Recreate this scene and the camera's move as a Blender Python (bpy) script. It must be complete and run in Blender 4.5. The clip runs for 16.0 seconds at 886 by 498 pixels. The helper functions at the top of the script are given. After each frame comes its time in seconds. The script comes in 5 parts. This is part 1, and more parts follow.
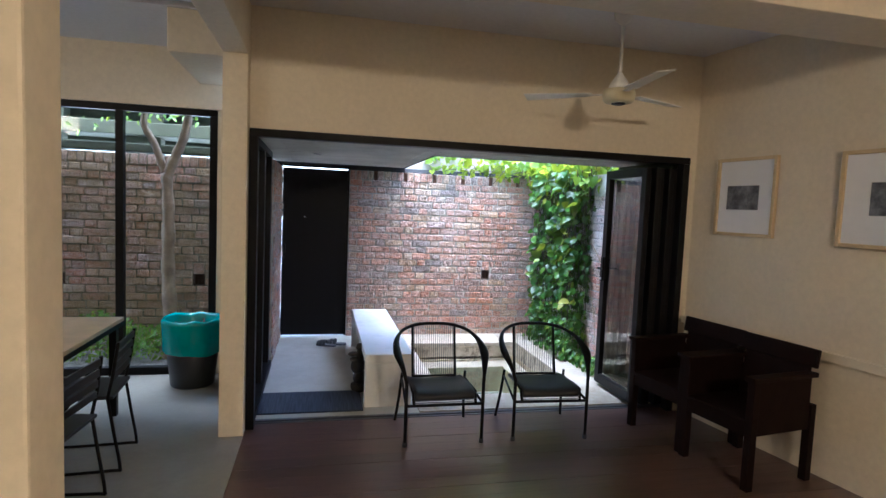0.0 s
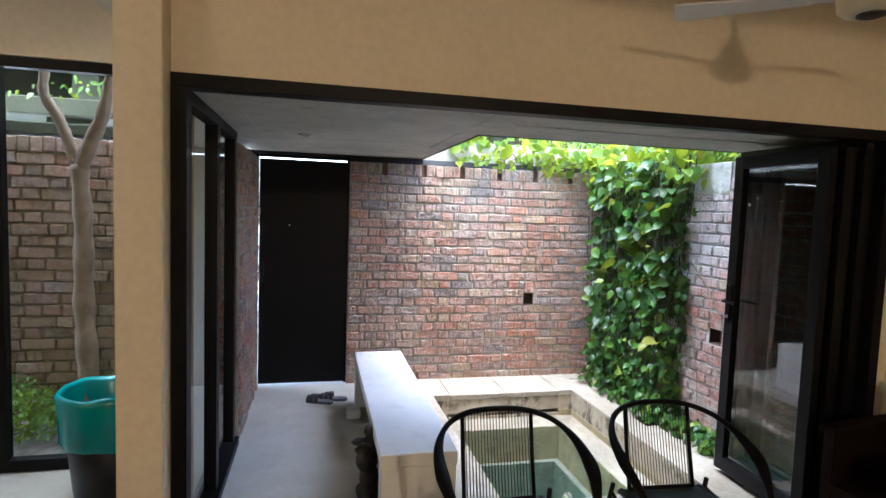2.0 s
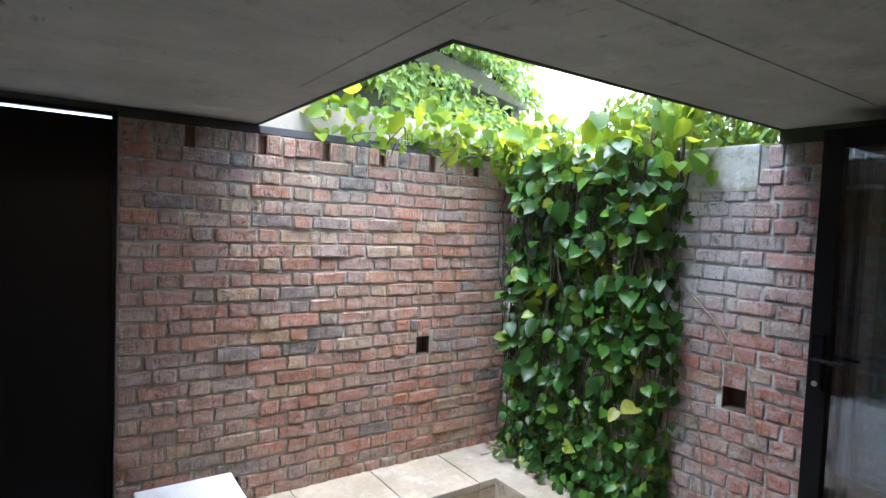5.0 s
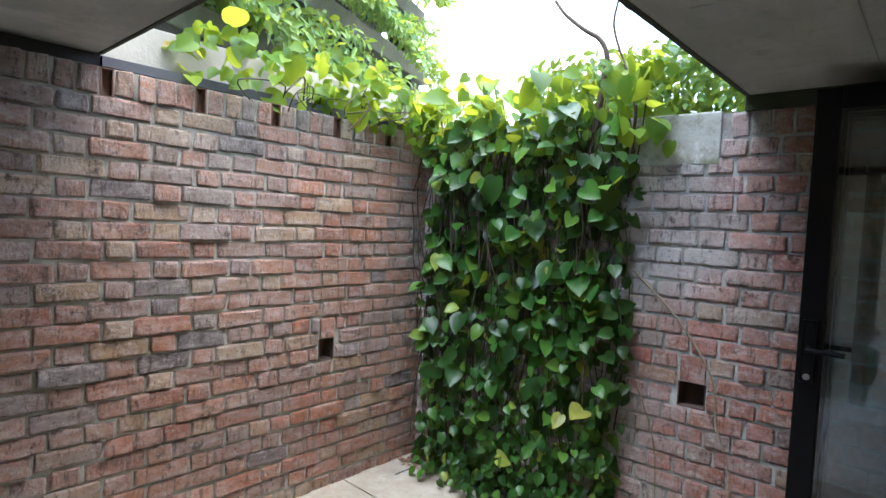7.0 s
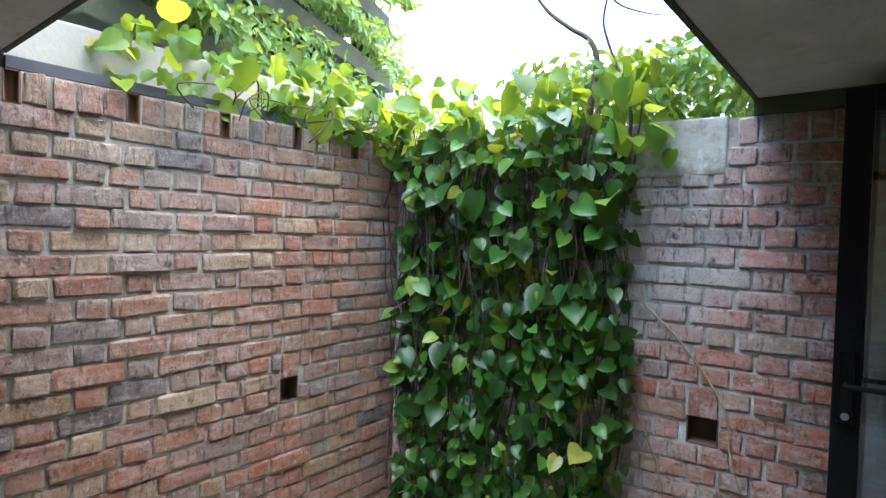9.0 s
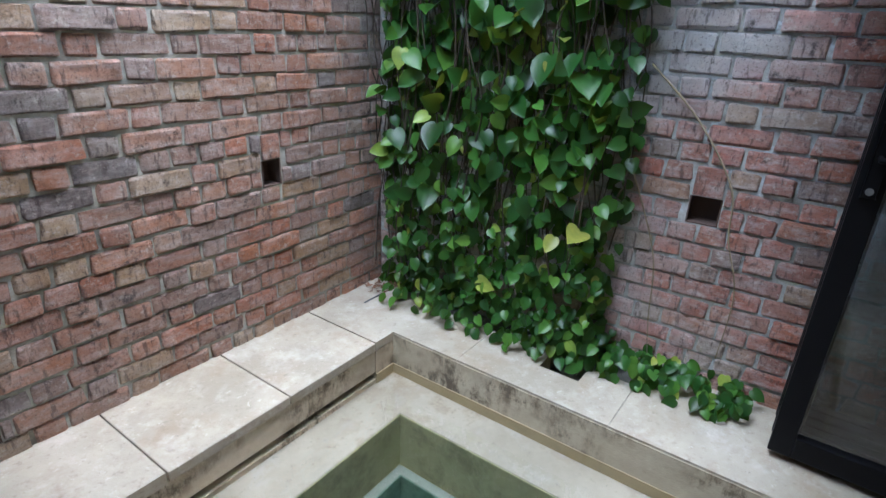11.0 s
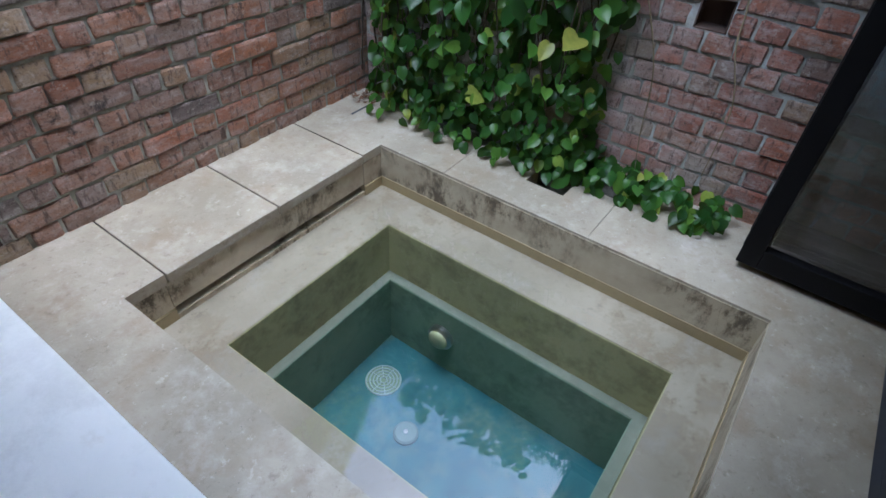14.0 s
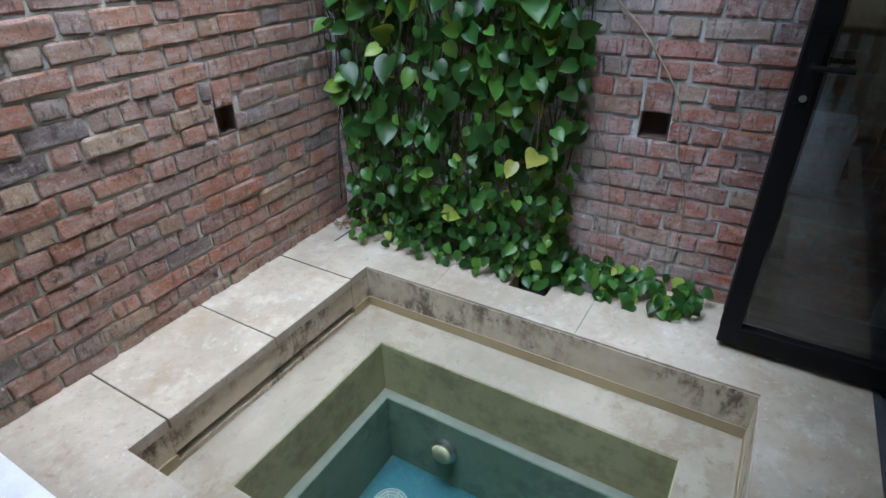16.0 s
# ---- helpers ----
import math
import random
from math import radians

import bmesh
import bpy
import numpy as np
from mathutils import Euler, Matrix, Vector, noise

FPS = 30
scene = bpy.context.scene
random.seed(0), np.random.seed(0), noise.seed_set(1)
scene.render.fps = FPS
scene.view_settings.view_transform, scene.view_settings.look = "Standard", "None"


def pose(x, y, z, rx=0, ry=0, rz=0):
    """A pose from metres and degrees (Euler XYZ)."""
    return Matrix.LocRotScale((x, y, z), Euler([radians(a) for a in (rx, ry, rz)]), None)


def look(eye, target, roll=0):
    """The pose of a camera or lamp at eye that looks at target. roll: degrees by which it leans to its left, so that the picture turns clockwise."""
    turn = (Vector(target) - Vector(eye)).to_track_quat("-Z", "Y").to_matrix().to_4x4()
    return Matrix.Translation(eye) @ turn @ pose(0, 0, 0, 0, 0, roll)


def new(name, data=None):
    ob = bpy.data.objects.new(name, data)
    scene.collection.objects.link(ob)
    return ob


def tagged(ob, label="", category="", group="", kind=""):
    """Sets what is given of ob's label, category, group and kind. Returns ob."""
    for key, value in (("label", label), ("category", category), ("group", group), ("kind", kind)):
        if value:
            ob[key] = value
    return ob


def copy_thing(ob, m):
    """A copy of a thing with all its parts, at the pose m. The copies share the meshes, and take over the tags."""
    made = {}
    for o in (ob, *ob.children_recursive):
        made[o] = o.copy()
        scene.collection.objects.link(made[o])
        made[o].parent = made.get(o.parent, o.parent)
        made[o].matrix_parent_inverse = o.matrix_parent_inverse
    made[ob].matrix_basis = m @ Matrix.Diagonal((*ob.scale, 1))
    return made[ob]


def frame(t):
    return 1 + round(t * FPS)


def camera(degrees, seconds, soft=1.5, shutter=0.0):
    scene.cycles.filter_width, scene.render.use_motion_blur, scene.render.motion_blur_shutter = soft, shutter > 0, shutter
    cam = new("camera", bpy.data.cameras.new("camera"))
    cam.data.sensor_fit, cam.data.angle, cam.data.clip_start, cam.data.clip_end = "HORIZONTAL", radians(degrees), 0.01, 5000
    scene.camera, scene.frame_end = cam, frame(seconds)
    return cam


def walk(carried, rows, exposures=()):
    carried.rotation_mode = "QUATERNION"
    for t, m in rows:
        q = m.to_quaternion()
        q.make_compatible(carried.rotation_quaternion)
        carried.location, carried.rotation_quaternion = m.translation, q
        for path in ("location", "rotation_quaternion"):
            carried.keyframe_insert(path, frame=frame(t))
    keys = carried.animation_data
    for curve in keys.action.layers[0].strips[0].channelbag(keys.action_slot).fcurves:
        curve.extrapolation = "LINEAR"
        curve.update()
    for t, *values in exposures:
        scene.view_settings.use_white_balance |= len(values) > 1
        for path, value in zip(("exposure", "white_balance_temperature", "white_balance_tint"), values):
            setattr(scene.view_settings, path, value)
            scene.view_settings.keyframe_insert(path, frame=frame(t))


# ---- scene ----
cam = camera(77.5, 16.0)
PATH = [
    (0, (0.504, -0.026, 1.681), (0.944, 1.92, 1.532), 2.4),
    (0.5, (0.566, 0.428, 1.708), (0.999, 2.375, 1.562), 2.1),
    (1, (0.544, 0.851, 1.709), (0.975, 2.799, 1.567), 2.1),
    (1.5, (0.552, 1.293, 1.694), (0.997, 3.237, 1.552), 2.1),
    (2, (0.562, 1.742, 1.698), (1.012, 3.685, 1.552), 2.0),
    (2.5, (0.535, 2.152, 1.705), (0.978, 4.097, 1.563), 2.1),
    (3, (0.597, 2.557, 1.705), (1.068, 4.496, 1.56), 2.0),
    (3.5, (0.623, 2.9, 1.687), (1.19, 4.814, 1.555), 2.1),
    (4, (0.576, 3.262, 1.695), (1.35, 5.102, 1.58), 2.4),
    (4.5, (0.632, 3.565, 1.675), (1.59, 5.318, 1.573), 2.4),
    (5, (0.651, 3.782, 1.654), (1.781, 5.429, 1.559), 2.4),
    (5.2, (0.668, 3.821, 1.671), (1.847, 5.433, 1.571), 2.3),
    (7.3, (0.853, 4.473, 1.549), (2.369, 5.773, 1.452), 2.5),
    (7.5, (0.871, 4.509, 1.584), (2.407, 5.786, 1.49), 2.3),
    (8, (0.938, 4.557, 1.604), (2.489, 5.82, 1.574), 1.9),
    (8.2, (0.977, 4.564, 1.609), (2.522, 5.834, 1.601), 1.8),
    (10.3, (1.068, 4.829, 1.561), (2.654, 5.967, 1.128), 2.3),
    (10.5, (1.09, 4.84, 1.547), (2.659, 5.957, 1.011), 2.3),
    (11, (1.105, 4.845, 1.498), (2.619, 5.901, 0.729), 2.4),
    (11.5, (1.116, 4.853, 1.473), (2.57, 5.858, 0.537), 2.7),
    (12, (1.154, 4.848, 1.461), (2.549, 5.804, 0.394), 3.1),
    (12.5, (1.183, 4.833, 1.455), (2.527, 5.757, 0.297), 3.3),
    (13, (1.186, 4.829, 1.448), (2.487, 5.716, 0.215), 3.7),
    (13.5, (1.185, 4.816, 1.447), (2.441, 5.671, 0.147), 3.9),
    (14, (1.151, 4.809, 1.475), (2.399, 5.639, 0.15), 3.8),
    (14.5, (1.083, 4.815, 1.519), (2.359, 5.65, 0.226), 2.2),
    (15, (1.031, 4.821, 1.55), (2.368, 5.681, 0.335), 0.6),
    (15.5, (1.035, 4.823, 1.568), (2.455, 5.707, 0.471), -0.5),
    (16, (1.059, 4.819, 1.562), (2.539, 5.704, 0.549), -0.9),
]
walk(cam, [(t, look(eye, target, roll)) for t, eye, target, roll in PATH], exposures=[(0.0,4.3,5000,12),(2.0,4.25,5500,12),(3.5,4.0,5600,11),(5.0,3.75,5600,11),(7.5,3.45,5700,10),(10.5,3.55,5350,9),(11.5,3.25,5250,9),(12.5,3.07,5250,9),(14.0,2.93,5250,9),(15.0,3.03,5300,9),(16.0,3.25,5300,9)])

# ---------------------------------------------------------------- light
world = bpy.data.worlds.new("sky_world")
scene.world = world
world.use_nodes = True
wn = world.node_tree
sky = wn.nodes.new("ShaderNodeTexSky")
sky.sky_type = "NISHITA"
sky.sun_disc = False
sky.sun_elevation = radians(62)
sky.sun_rotation = radians(150)
sky.air_density, sky.dust_density, sky.ozone_density = 1.0, 4.0, 1.0
wn.links.new(sky.outputs[0], wn.nodes["Background"].inputs[0])
wn.nodes["Background"].inputs[1].default_value = 0.15

sun_data = bpy.data.lights.new("sun", "SUN")
sun_data.energy, sun_data.angle, sun_data.color = 1.55, radians(60), (1.0, 0.98, 0.95)
sun = new("sun", sun_data)
sun.matrix_world = look((-0.2, 5.9, 12), (2.5, 6.0, 0))


def room_lamp(name, at, watts, size):
    data = bpy.data.lights.new(name, "POINT")
    data.energy, data.shadow_soft_size, data.color = watts, size, (1.0, 0.72, 0.42)
    ob = new(name, data)
    ob.location = at
    return ob


def tube_lamp(name, at, length, watts):
    data = bpy.data.lights.new(name, "AREA")
    data.shape, data.size, data.size_y = "RECTANGLE", length, 0.05
    data.energy, data.color = watts, (1.0, 0.86, 0.66)
    ob = new(name, data)
    ob.location = at
    return ob


room_lamp("room_lamp", (1.8, -2.6, 2.9), 12.5, 0.16)
# Added fill that warms the dining beam and wall; no fixture stands here.
room_lamp("dining_fill", (-3.2, 1.5, 2.7), 4.0, 0.15)
tube_lamp("dining_tube_lamp", (-1.25, 4.2, 2.93), 0.7, 0.15)

# ---------------------------------------------------------------- materials


def mat(name):
    m = bpy.data.materials.new(name)
    m.use_nodes = True
    t = m.node_tree
    return m, t, t.nodes["Principled BSDF"]


def node(t, kind, **kw):
    n = t.nodes.new(kind)
    for k, v in kw.items():
        if k in n.inputs.keys():
            n.inputs[k].default_value = v
    return n


def coords(t, scale, space="Object"):
    if space == "World":
        g = t.nodes.new("ShaderNodeNewGeometry")
        out = g.outputs["Position"]
    else:
        g = t.nodes.new("ShaderNodeTexCoord")
        out = g.outputs[space]
    mp = t.nodes.new("ShaderNodeMapping")
    mp.inputs["Scale"].default_value = scale if isinstance(scale, tuple) else (scale,) * 3
    t.links.new(out, mp.inputs["Vector"])
    return mp.outputs[0]


def noise_fac(t, scale, detail=6.0, rough=0.6, space="World", lo=0.35, hi=0.65):
    n = node(t, "ShaderNodeTexNoise", Scale=1.0, Detail=detail, Roughness=rough)
    t.links.new(coords(t, scale, space), n.inputs["Vector"])
    r = t.nodes.new("ShaderNodeMapRange")
    r.inputs["From Min"].default_value, r.inputs["From Max"].default_value = lo, hi
    t.links.new(n.outputs["Fac"], r.inputs["Value"])
    return r.outputs[0]


def mix(t, fac, a, b, mode="MIX"):
    m = t.nodes.new("ShaderNodeMix")
    m.data_type, m.blend_type = "RGBA", mode
    for sock, v in ((m.inputs[0], fac), (m.inputs[6], a), (m.inputs[7], b)):
        if isinstance(v, (int, float)):
            sock.default_value = v
        elif isinstance(v, tuple):
            sock.default_value = (*v, 1.0)
        else:
            t.links.new(v, sock)
    return m.outputs[2]


def scaled(t, v, k):
    m = t.nodes.new("ShaderNodeMath")
    m.operation = "MULTIPLY"
    t.links.new(v, m.inputs[0])
    if isinstance(k, (int, float)):
        m.inputs[1].default_value = k
    else:
        t.links.new(k, m.inputs[1])
    return m.outputs[0]


def bump(t, bsdf, height, strength, distance):
    b = node(t, "ShaderNodeBump", Strength=strength, Distance=distance)
    t.links.new(height, b.inputs["Height"])
    t.links.new(b.outputs[0], bsdf.inputs["Normal"])


def surface(name, a, b, stain, rough=0.7, big=0.9, fine=26.0, stain_amount=0.5, relief=0.25, depth=0.004, stain_scale=2.6,
            spread=(0.45, 0.7)):
    """A mottled mineral or painted surface: two tones, stains and a fine grain."""
    m, t, p = mat(name)
    col = mix(t, noise_fac(t, big), a, b)
    col = mix(t, scaled(t, noise_fac(t, stain_scale, 8.0, 0.7, lo=spread[0], hi=spread[1]), stain_amount), col, stain)
    grain = noise_fac(t, fine, 5.0, 0.7)
    col = mix(t, scaled(t, grain, 0.22), col, tuple(c * 0.6 for c in a))
    t.links.new(col, p.inputs["Base Color"])
    p.inputs["Roughness"].default_value = rough
    bump(t, p, grain, relief, depth)
    return m


def plain(name, colour, rough=0.5, metal=0.0, vary=0.25, scale=14.0, gloss=0.5):
    m, t, p = mat(name)
    f = noise_fac(t, scale)
    t.links.new(mix(t, scaled(t, f, vary), colour, tuple(c * 0.45 for c in colour)), p.inputs["Base Color"])
    p.inputs["Roughness"].default_value, p.inputs["Metallic"].default_value = rough, metal
    p.inputs["Specular IOR Level"].default_value = gloss
    bump(t, p, f, 0.08, 0.002)
    return m


def random_of(t):
    """A number of its own for every piece, whether it is an object or an island of a joined mesh."""
    o = t.nodes.new("ShaderNodeObjectInfo")
    g = t.nodes.new("ShaderNodeNewGeometry")
    s = t.nodes.new("ShaderNodeMath")
    s.operation = "ADD"
    t.links.new(o.outputs["Random"], s.inputs[0])
    t.links.new(g.outputs["Random Per Island"], s.inputs[1])
    f = t.nodes.new("ShaderNodeMath")
    f.operation = "FRACT"
    t.links.new(s.outputs[0], f.inputs[0])
    return f.outputs[0]


def ramp(t, fac, stops, mode="LINEAR"):
    r = t.nodes.new("ShaderNodeValToRGB")
    r.color_ramp.interpolation = mode
    while len(r.color_ramp.elements) < len(stops):
        r.color_ramp.elements.new(0.5)
    for e, (at, c) in zip(r.color_ramp.elements, stops):
        e.position, e.color = at, (*c, 1)
    t.links.new(fac, r.inputs[0])
    return r.outputs[0]


RED_MIX = [(0.0, (0.389, 0.157, 0.087)), (0.12, (0.474, 0.230, 0.129)), (0.24, (0.280, 0.162, 0.118)), (0.34, (0.539, 0.207, 0.087)), (0.44, (0.410, 0.213, 0.133)), (0.54, (0.302, 0.218, 0.190)),
           (0.64, (0.497, 0.174, 0.077)), (0.74, (0.356, 0.179, 0.118)), (0.82, (0.453, 0.297, 0.153)), (0.90, (0.506, 0.370, 0.231)), (0.96, (0.227, 0.185, 0.170)), (1.0, (0.129, 0.106, 0.103))]
RED_STRONG = [(0.0, (0.38, 0.13, 0.085)), (0.18, (0.47, 0.18, 0.11)), (0.34, (0.32, 0.15, 0.12)), (0.50, (0.54, 0.17, 0.085)), (0.64, (0.40, 0.20, 0.14)), (0.78, (0.50, 0.13, 0.07)),
              (0.88, (0.40, 0.27, 0.16)), (0.95, (0.23, 0.15, 0.14)), (1.0, (0.33, 0.22, 0.15))]


def along_wall(t, y0, y1):
    """0 at world y0, 1 at y1: how far the damp has spread along the side wall."""
    g = t.nodes.new("ShaderNodeNewGeometry")
    sep = t.nodes.new("ShaderNodeSeparateXYZ")
    t.links.new(g.outputs["Position"], sep.inputs[0])
    mr = t.nodes.new("ShaderNodeMapRange")
    mr.inputs["From Min"].default_value, mr.inputs["From Max"].default_value = y0, y1
    t.links.new(sep.outputs["Y"], mr.inputs["Value"])
    return mr.outputs[0]


def brick_material(name, lime, dirt, moss=0.0, stops=RED_MIX, damp=None):
    m, t, p = mat(name)
    rnd = random_of(t)
    col = ramp(t, rnd, stops)
    f = noise_fac(t, 34.0, 8.0, 0.7)
    pits = noise_fac(t, 120.0, 4.0, 0.7, lo=0.56, hi=0.66)
    col = mix(t, scaled(t, f, 0.4), col, (0.17, 0.085, 0.065))
    coat = scaled(t, noise_fac(t, 1.3, 5.0, 0.6, lo=0.38 if damp is None else 0.32, hi=0.64 if damp is None else 0.54), lime)
    streak = scaled(t, noise_fac(t, (9.0, 9.0, 26.0), 7.0, 0.75, lo=0.45, hi=0.70), 0.58 if damp is None else 0.8)
    if damp:
        coat = scaled(t, coat, along_wall(t, *damp))
        streak = scaled(t, streak, noise_fac(t, 3.4, 5.0, 0.7, lo=0.36, hi=0.54))
    col = mix(t, coat, col, (0.55, 0.535, 0.49) if damp is None else (0.62, 0.61, 0.58))
    col = mix(t, streak, col, (0.62, 0.56, 0.52))
    col = mix(t, scaled(t, noise_fac(t, 12.0, 7.0, 0.75, lo=0.58, hi=0.68), dirt), col, (0.05, 0.042, 0.042))
    col = mix(t, scaled(t, pits, 0.6), col, (0.09, 0.06, 0.05))
    drag = noise_fac(t, (46.0, 46.0, 10.0), 5.0, 0.65, lo=0.56, hi=0.64)
    col = mix(t, scaled(t, drag, 0.62), col, (0.075, 0.05, 0.045))
    col = mix(t, scaled(t, noise_fac(t, 32.0, 7.0, 0.75, lo=0.56, hi=0.64), 0.55), col, (0.62, 0.55, 0.48))
    if moss:
        col = mix(t, scaled(t, noise_fac(t, 2.4, 6.0, 0.65, lo=0.32, hi=0.60), moss), col, (0.23, 0.165, 0.075))
    t.links.new(col, p.inputs["Base Color"])
    p.inputs["Roughness"].default_value = 0.82
    bump(t, p, noise_fac(t, (42.0, 42.0, 26.0), 9.0, 0.78, lo=0.3, hi=0.7), 1.0, 0.016)
    return m


def leaf_material(name, stops, rough=0.36, through_light=0.32, gloss=0.28):
    m, t, p = mat(name)
    rnd = random_of(t)
    col = ramp(t, rnd, stops)
    col = mix(t, scaled(t, noise_fac(t, 30.0, 3.0), 0.35), col, (0.02, 0.06, 0.015))
    t.links.new(col, p.inputs["Base Color"])
    p.inputs["Roughness"].default_value = rough
    p.inputs["Specular IOR Level"].default_value = gloss
    tr = t.nodes.new("ShaderNodeBsdfTranslucent")
    t.links.new(mix(t, 0.6, col, (0.62, 0.70, 0.04)), tr.inputs[0])
    ms = t.nodes.new("ShaderNodeMixShader")
    ms.inputs[0].default_value = through_light
    t.links.new(p.outputs[0], ms.inputs[1])
    t.links.new(tr.outputs[0], ms.inputs[2])
    t.links.new(ms.outputs[0], t.nodes["Material Output"].inputs["Surface"])
    return m


BRICK = brick_material("old_red_brick", 0.30, 0.9)
BRICK_EAST = brick_material("lime_stained_brick", 0.85, 0.85, 0.0, RED_STRONG, (4.80, 5.20))
BRICK_GARDEN = brick_material("mossy_brick", 0.12, 0.8, 0.85)
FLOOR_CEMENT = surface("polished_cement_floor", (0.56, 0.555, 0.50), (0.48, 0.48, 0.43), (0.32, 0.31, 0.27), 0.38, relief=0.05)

# Darker than the passage cement, to hold down excess daylight on this side.
FLOOR_DINING = surface("darkened_beige_cement_floor", (0.30, 0.285, 0.235), (0.24, 0.23, 0.19), (0.19, 0.175, 0.14), 0.38, relief=0.05)


def layered(name, a, c, rough, layers, relief=0.3, big=2.2, gloss=0.5):
    """A worn mineral surface: two tones and then (scale, lo, hi, amount, colour) layers of stains, scuffs and specks."""
    m, t, p = mat(name)
    col = mix(t, noise_fac(t, big, 6.0, 0.65, lo=0.38, hi=0.62), a, c)
    for scale, lo, hi, amount, colour in layers:
        col = mix(t, scaled(t, noise_fac(t, scale, 7.0, 0.72, lo=lo, hi=hi), amount), col, colour)
    t.links.new(col, p.inputs["Base Color"])
    p.inputs["Roughness"].default_value = rough
    p.inputs["Specular IOR Level"].default_value = gloss
    bump(t, p, noise_fac(t, 38.0, 6.0, 0.7), relief, 0.004)
    return m


MORTAR_EAST = layered("lime_mortar", (0.44, 0.44, 0.41), (0.30, 0.295, 0.26), 0.95,
                      [(4.0, 0.52, 0.64, 0.65, (0.13, 0.11, 0.09)), (11.0, 0.53, 0.64, 0.75, (0.52, 0.57, 0.60)), (60.0, 0.60, 0.70, 0.5, (0.14, 0.12, 0.10))], 0.6, 6.0)
MORTAR = layered("grey_cement_mortar", (0.44, 0.43, 0.375), (0.29, 0.28, 0.235), 0.95,
                 [(4.0, 0.52, 0.64, 0.55, (0.12, 0.10, 0.08)), (11.0, 0.55, 0.66, 0.6, (0.46, 0.47, 0.45)), (60.0, 0.60, 0.70, 0.5, (0.12, 0.10, 0.08))], 0.6, 6.0)
MORTAR_GARDEN = layered("damp_garden_mortar", (0.23, 0.205, 0.14), (0.15, 0.135, 0.085), 0.95, [(5.0, 0.5, 0.62, 0.6, (0.075, 0.075, 0.035))], 0.5, 5.0)
LEDGE = layered("weathered_cement_ledge", (0.40, 0.36, 0.285), (0.29, 0.255, 0.195), 0.45,
                [(4.2, 0.49, 0.64, 0.55, (0.26, 0.195, 0.125)), (7.0, 0.54, 0.66, 0.35, (0.53, 0.50, 0.45)), (26.0, 0.57, 0.67, 0.5, (0.18, 0.145, 0.10)), (75.0, 0.63, 0.70, 0.7, (0.10, 0.085, 0.065)), (3.1, 0.55, 0.66, 0.34, (0.58, 0.56, 0.52)), (30.0, 0.60, 0.66, 0.4, (0.60, 0.56, 0.50))])
PATCH = layered("mossy_concrete_infill", (0.44, 0.44, 0.40), (0.28, 0.28, 0.24), 0.85, [(3.5, 0.5, 0.6, 0.7, (0.13, 0.14, 0.06)), (9.0, 0.55, 0.65, 0.6, (0.62, 0.62, 0.60))], big=3.5)


def riser_material(name, base, lo):
    m, t, p = mat(name)
    col = mix(t, noise_fac(t, 1.5), base, tuple(0.8 * q for q in base))
    col = mix(t, scaled(t, noise_fac(t, (13.0, 13.0, 7.0), 9.0, 0.78, lo=lo, hi=lo + 0.12), noise_fac(t, (2.0, 2.0, 4.0), 3.0, lo=lo - 0.04, hi=lo + 0.10)), col, (0.085, 0.068, 0.045))
    col = mix(t, scaled(t, noise_fac(t, 7.0, 6.0), 0.35), col, (0.25, 0.20, 0.13))
    t.links.new(col, p.inputs["Base Color"])
    p.inputs["Roughness"].default_value = 0.75
    bump(t, p, noise_fac(t, 30.0), 0.3, 0.004)
    return m


RISER = riser_material("water_stained_cement", (0.48, 0.42, 0.305), 0.45)
RISER_DARK = riser_material("black_stained_cement", (0.50, 0.43, 0.32), 0.45)
WATERLINE = surface("tan_waterline_stain", (0.37, 0.295, 0.165), (0.31, 0.25, 0.14), (0.25, 0.19, 0.09), 0.5, relief=0.1)
STEP = layered("pool_step_cement", (0.37, 0.325, 0.26), (0.285, 0.25, 0.195), 0.5, [(3.0, 0.47, 0.58, 0.7, (0.205, 0.155, 0.095)), (6.0, 0.54, 0.66, 0.5, (0.43, 0.41, 0.38)), (24.0, 0.58, 0.68, 0.4, (0.17, 0.14, 0.10)), (70.0, 0.64, 0.70, 0.6, (0.12, 0.10, 0.08))], 0.1, gloss=0.06)
# Below the step, the water's tint growing with depth is painted into these colours.
POOL_WALL = layered("water_tinted_wall_render", (0.49, 0.45, 0.26), (0.40, 0.37, 0.21), 0.6, [(5.0, 0.5, 0.64, 0.5, (0.15, 0.145, 0.09)), (2.2, 0.55, 0.66, 0.4, (0.34, 0.30, 0.19))], 0.1, gloss=0.06)
POOL_LOW = layered("water_tinted_lower_render", (0.24, 0.33, 0.24), (0.19, 0.27, 0.205), 0.6, [(5.0, 0.5, 0.64, 0.5, (0.085, 0.13, 0.105))], 0.1, gloss=0.06)
POOL_FLOOR = layered("water_tinted_floor_render", (0.055, 0.165, 0.180), (0.042, 0.130, 0.148), 0.55, [(3.0, 0.48, 0.62, 0.7, (0.12, 0.19, 0.165)), (9.0, 0.50, 0.66, 0.55, (0.035, 0.105, 0.125)), (2.0, 0.52, 0.62, 0.5, (0.03, 0.12, 0.16))], 0.1, gloss=0.06)
SHELF = layered("water_tinted_shelf_cement", (0.24, 0.26, 0.21), (0.195, 0.22, 0.175), 0.5, [(6.0, 0.5, 0.62, 0.5, (0.17, 0.18, 0.14))], 0.1, gloss=0.06)
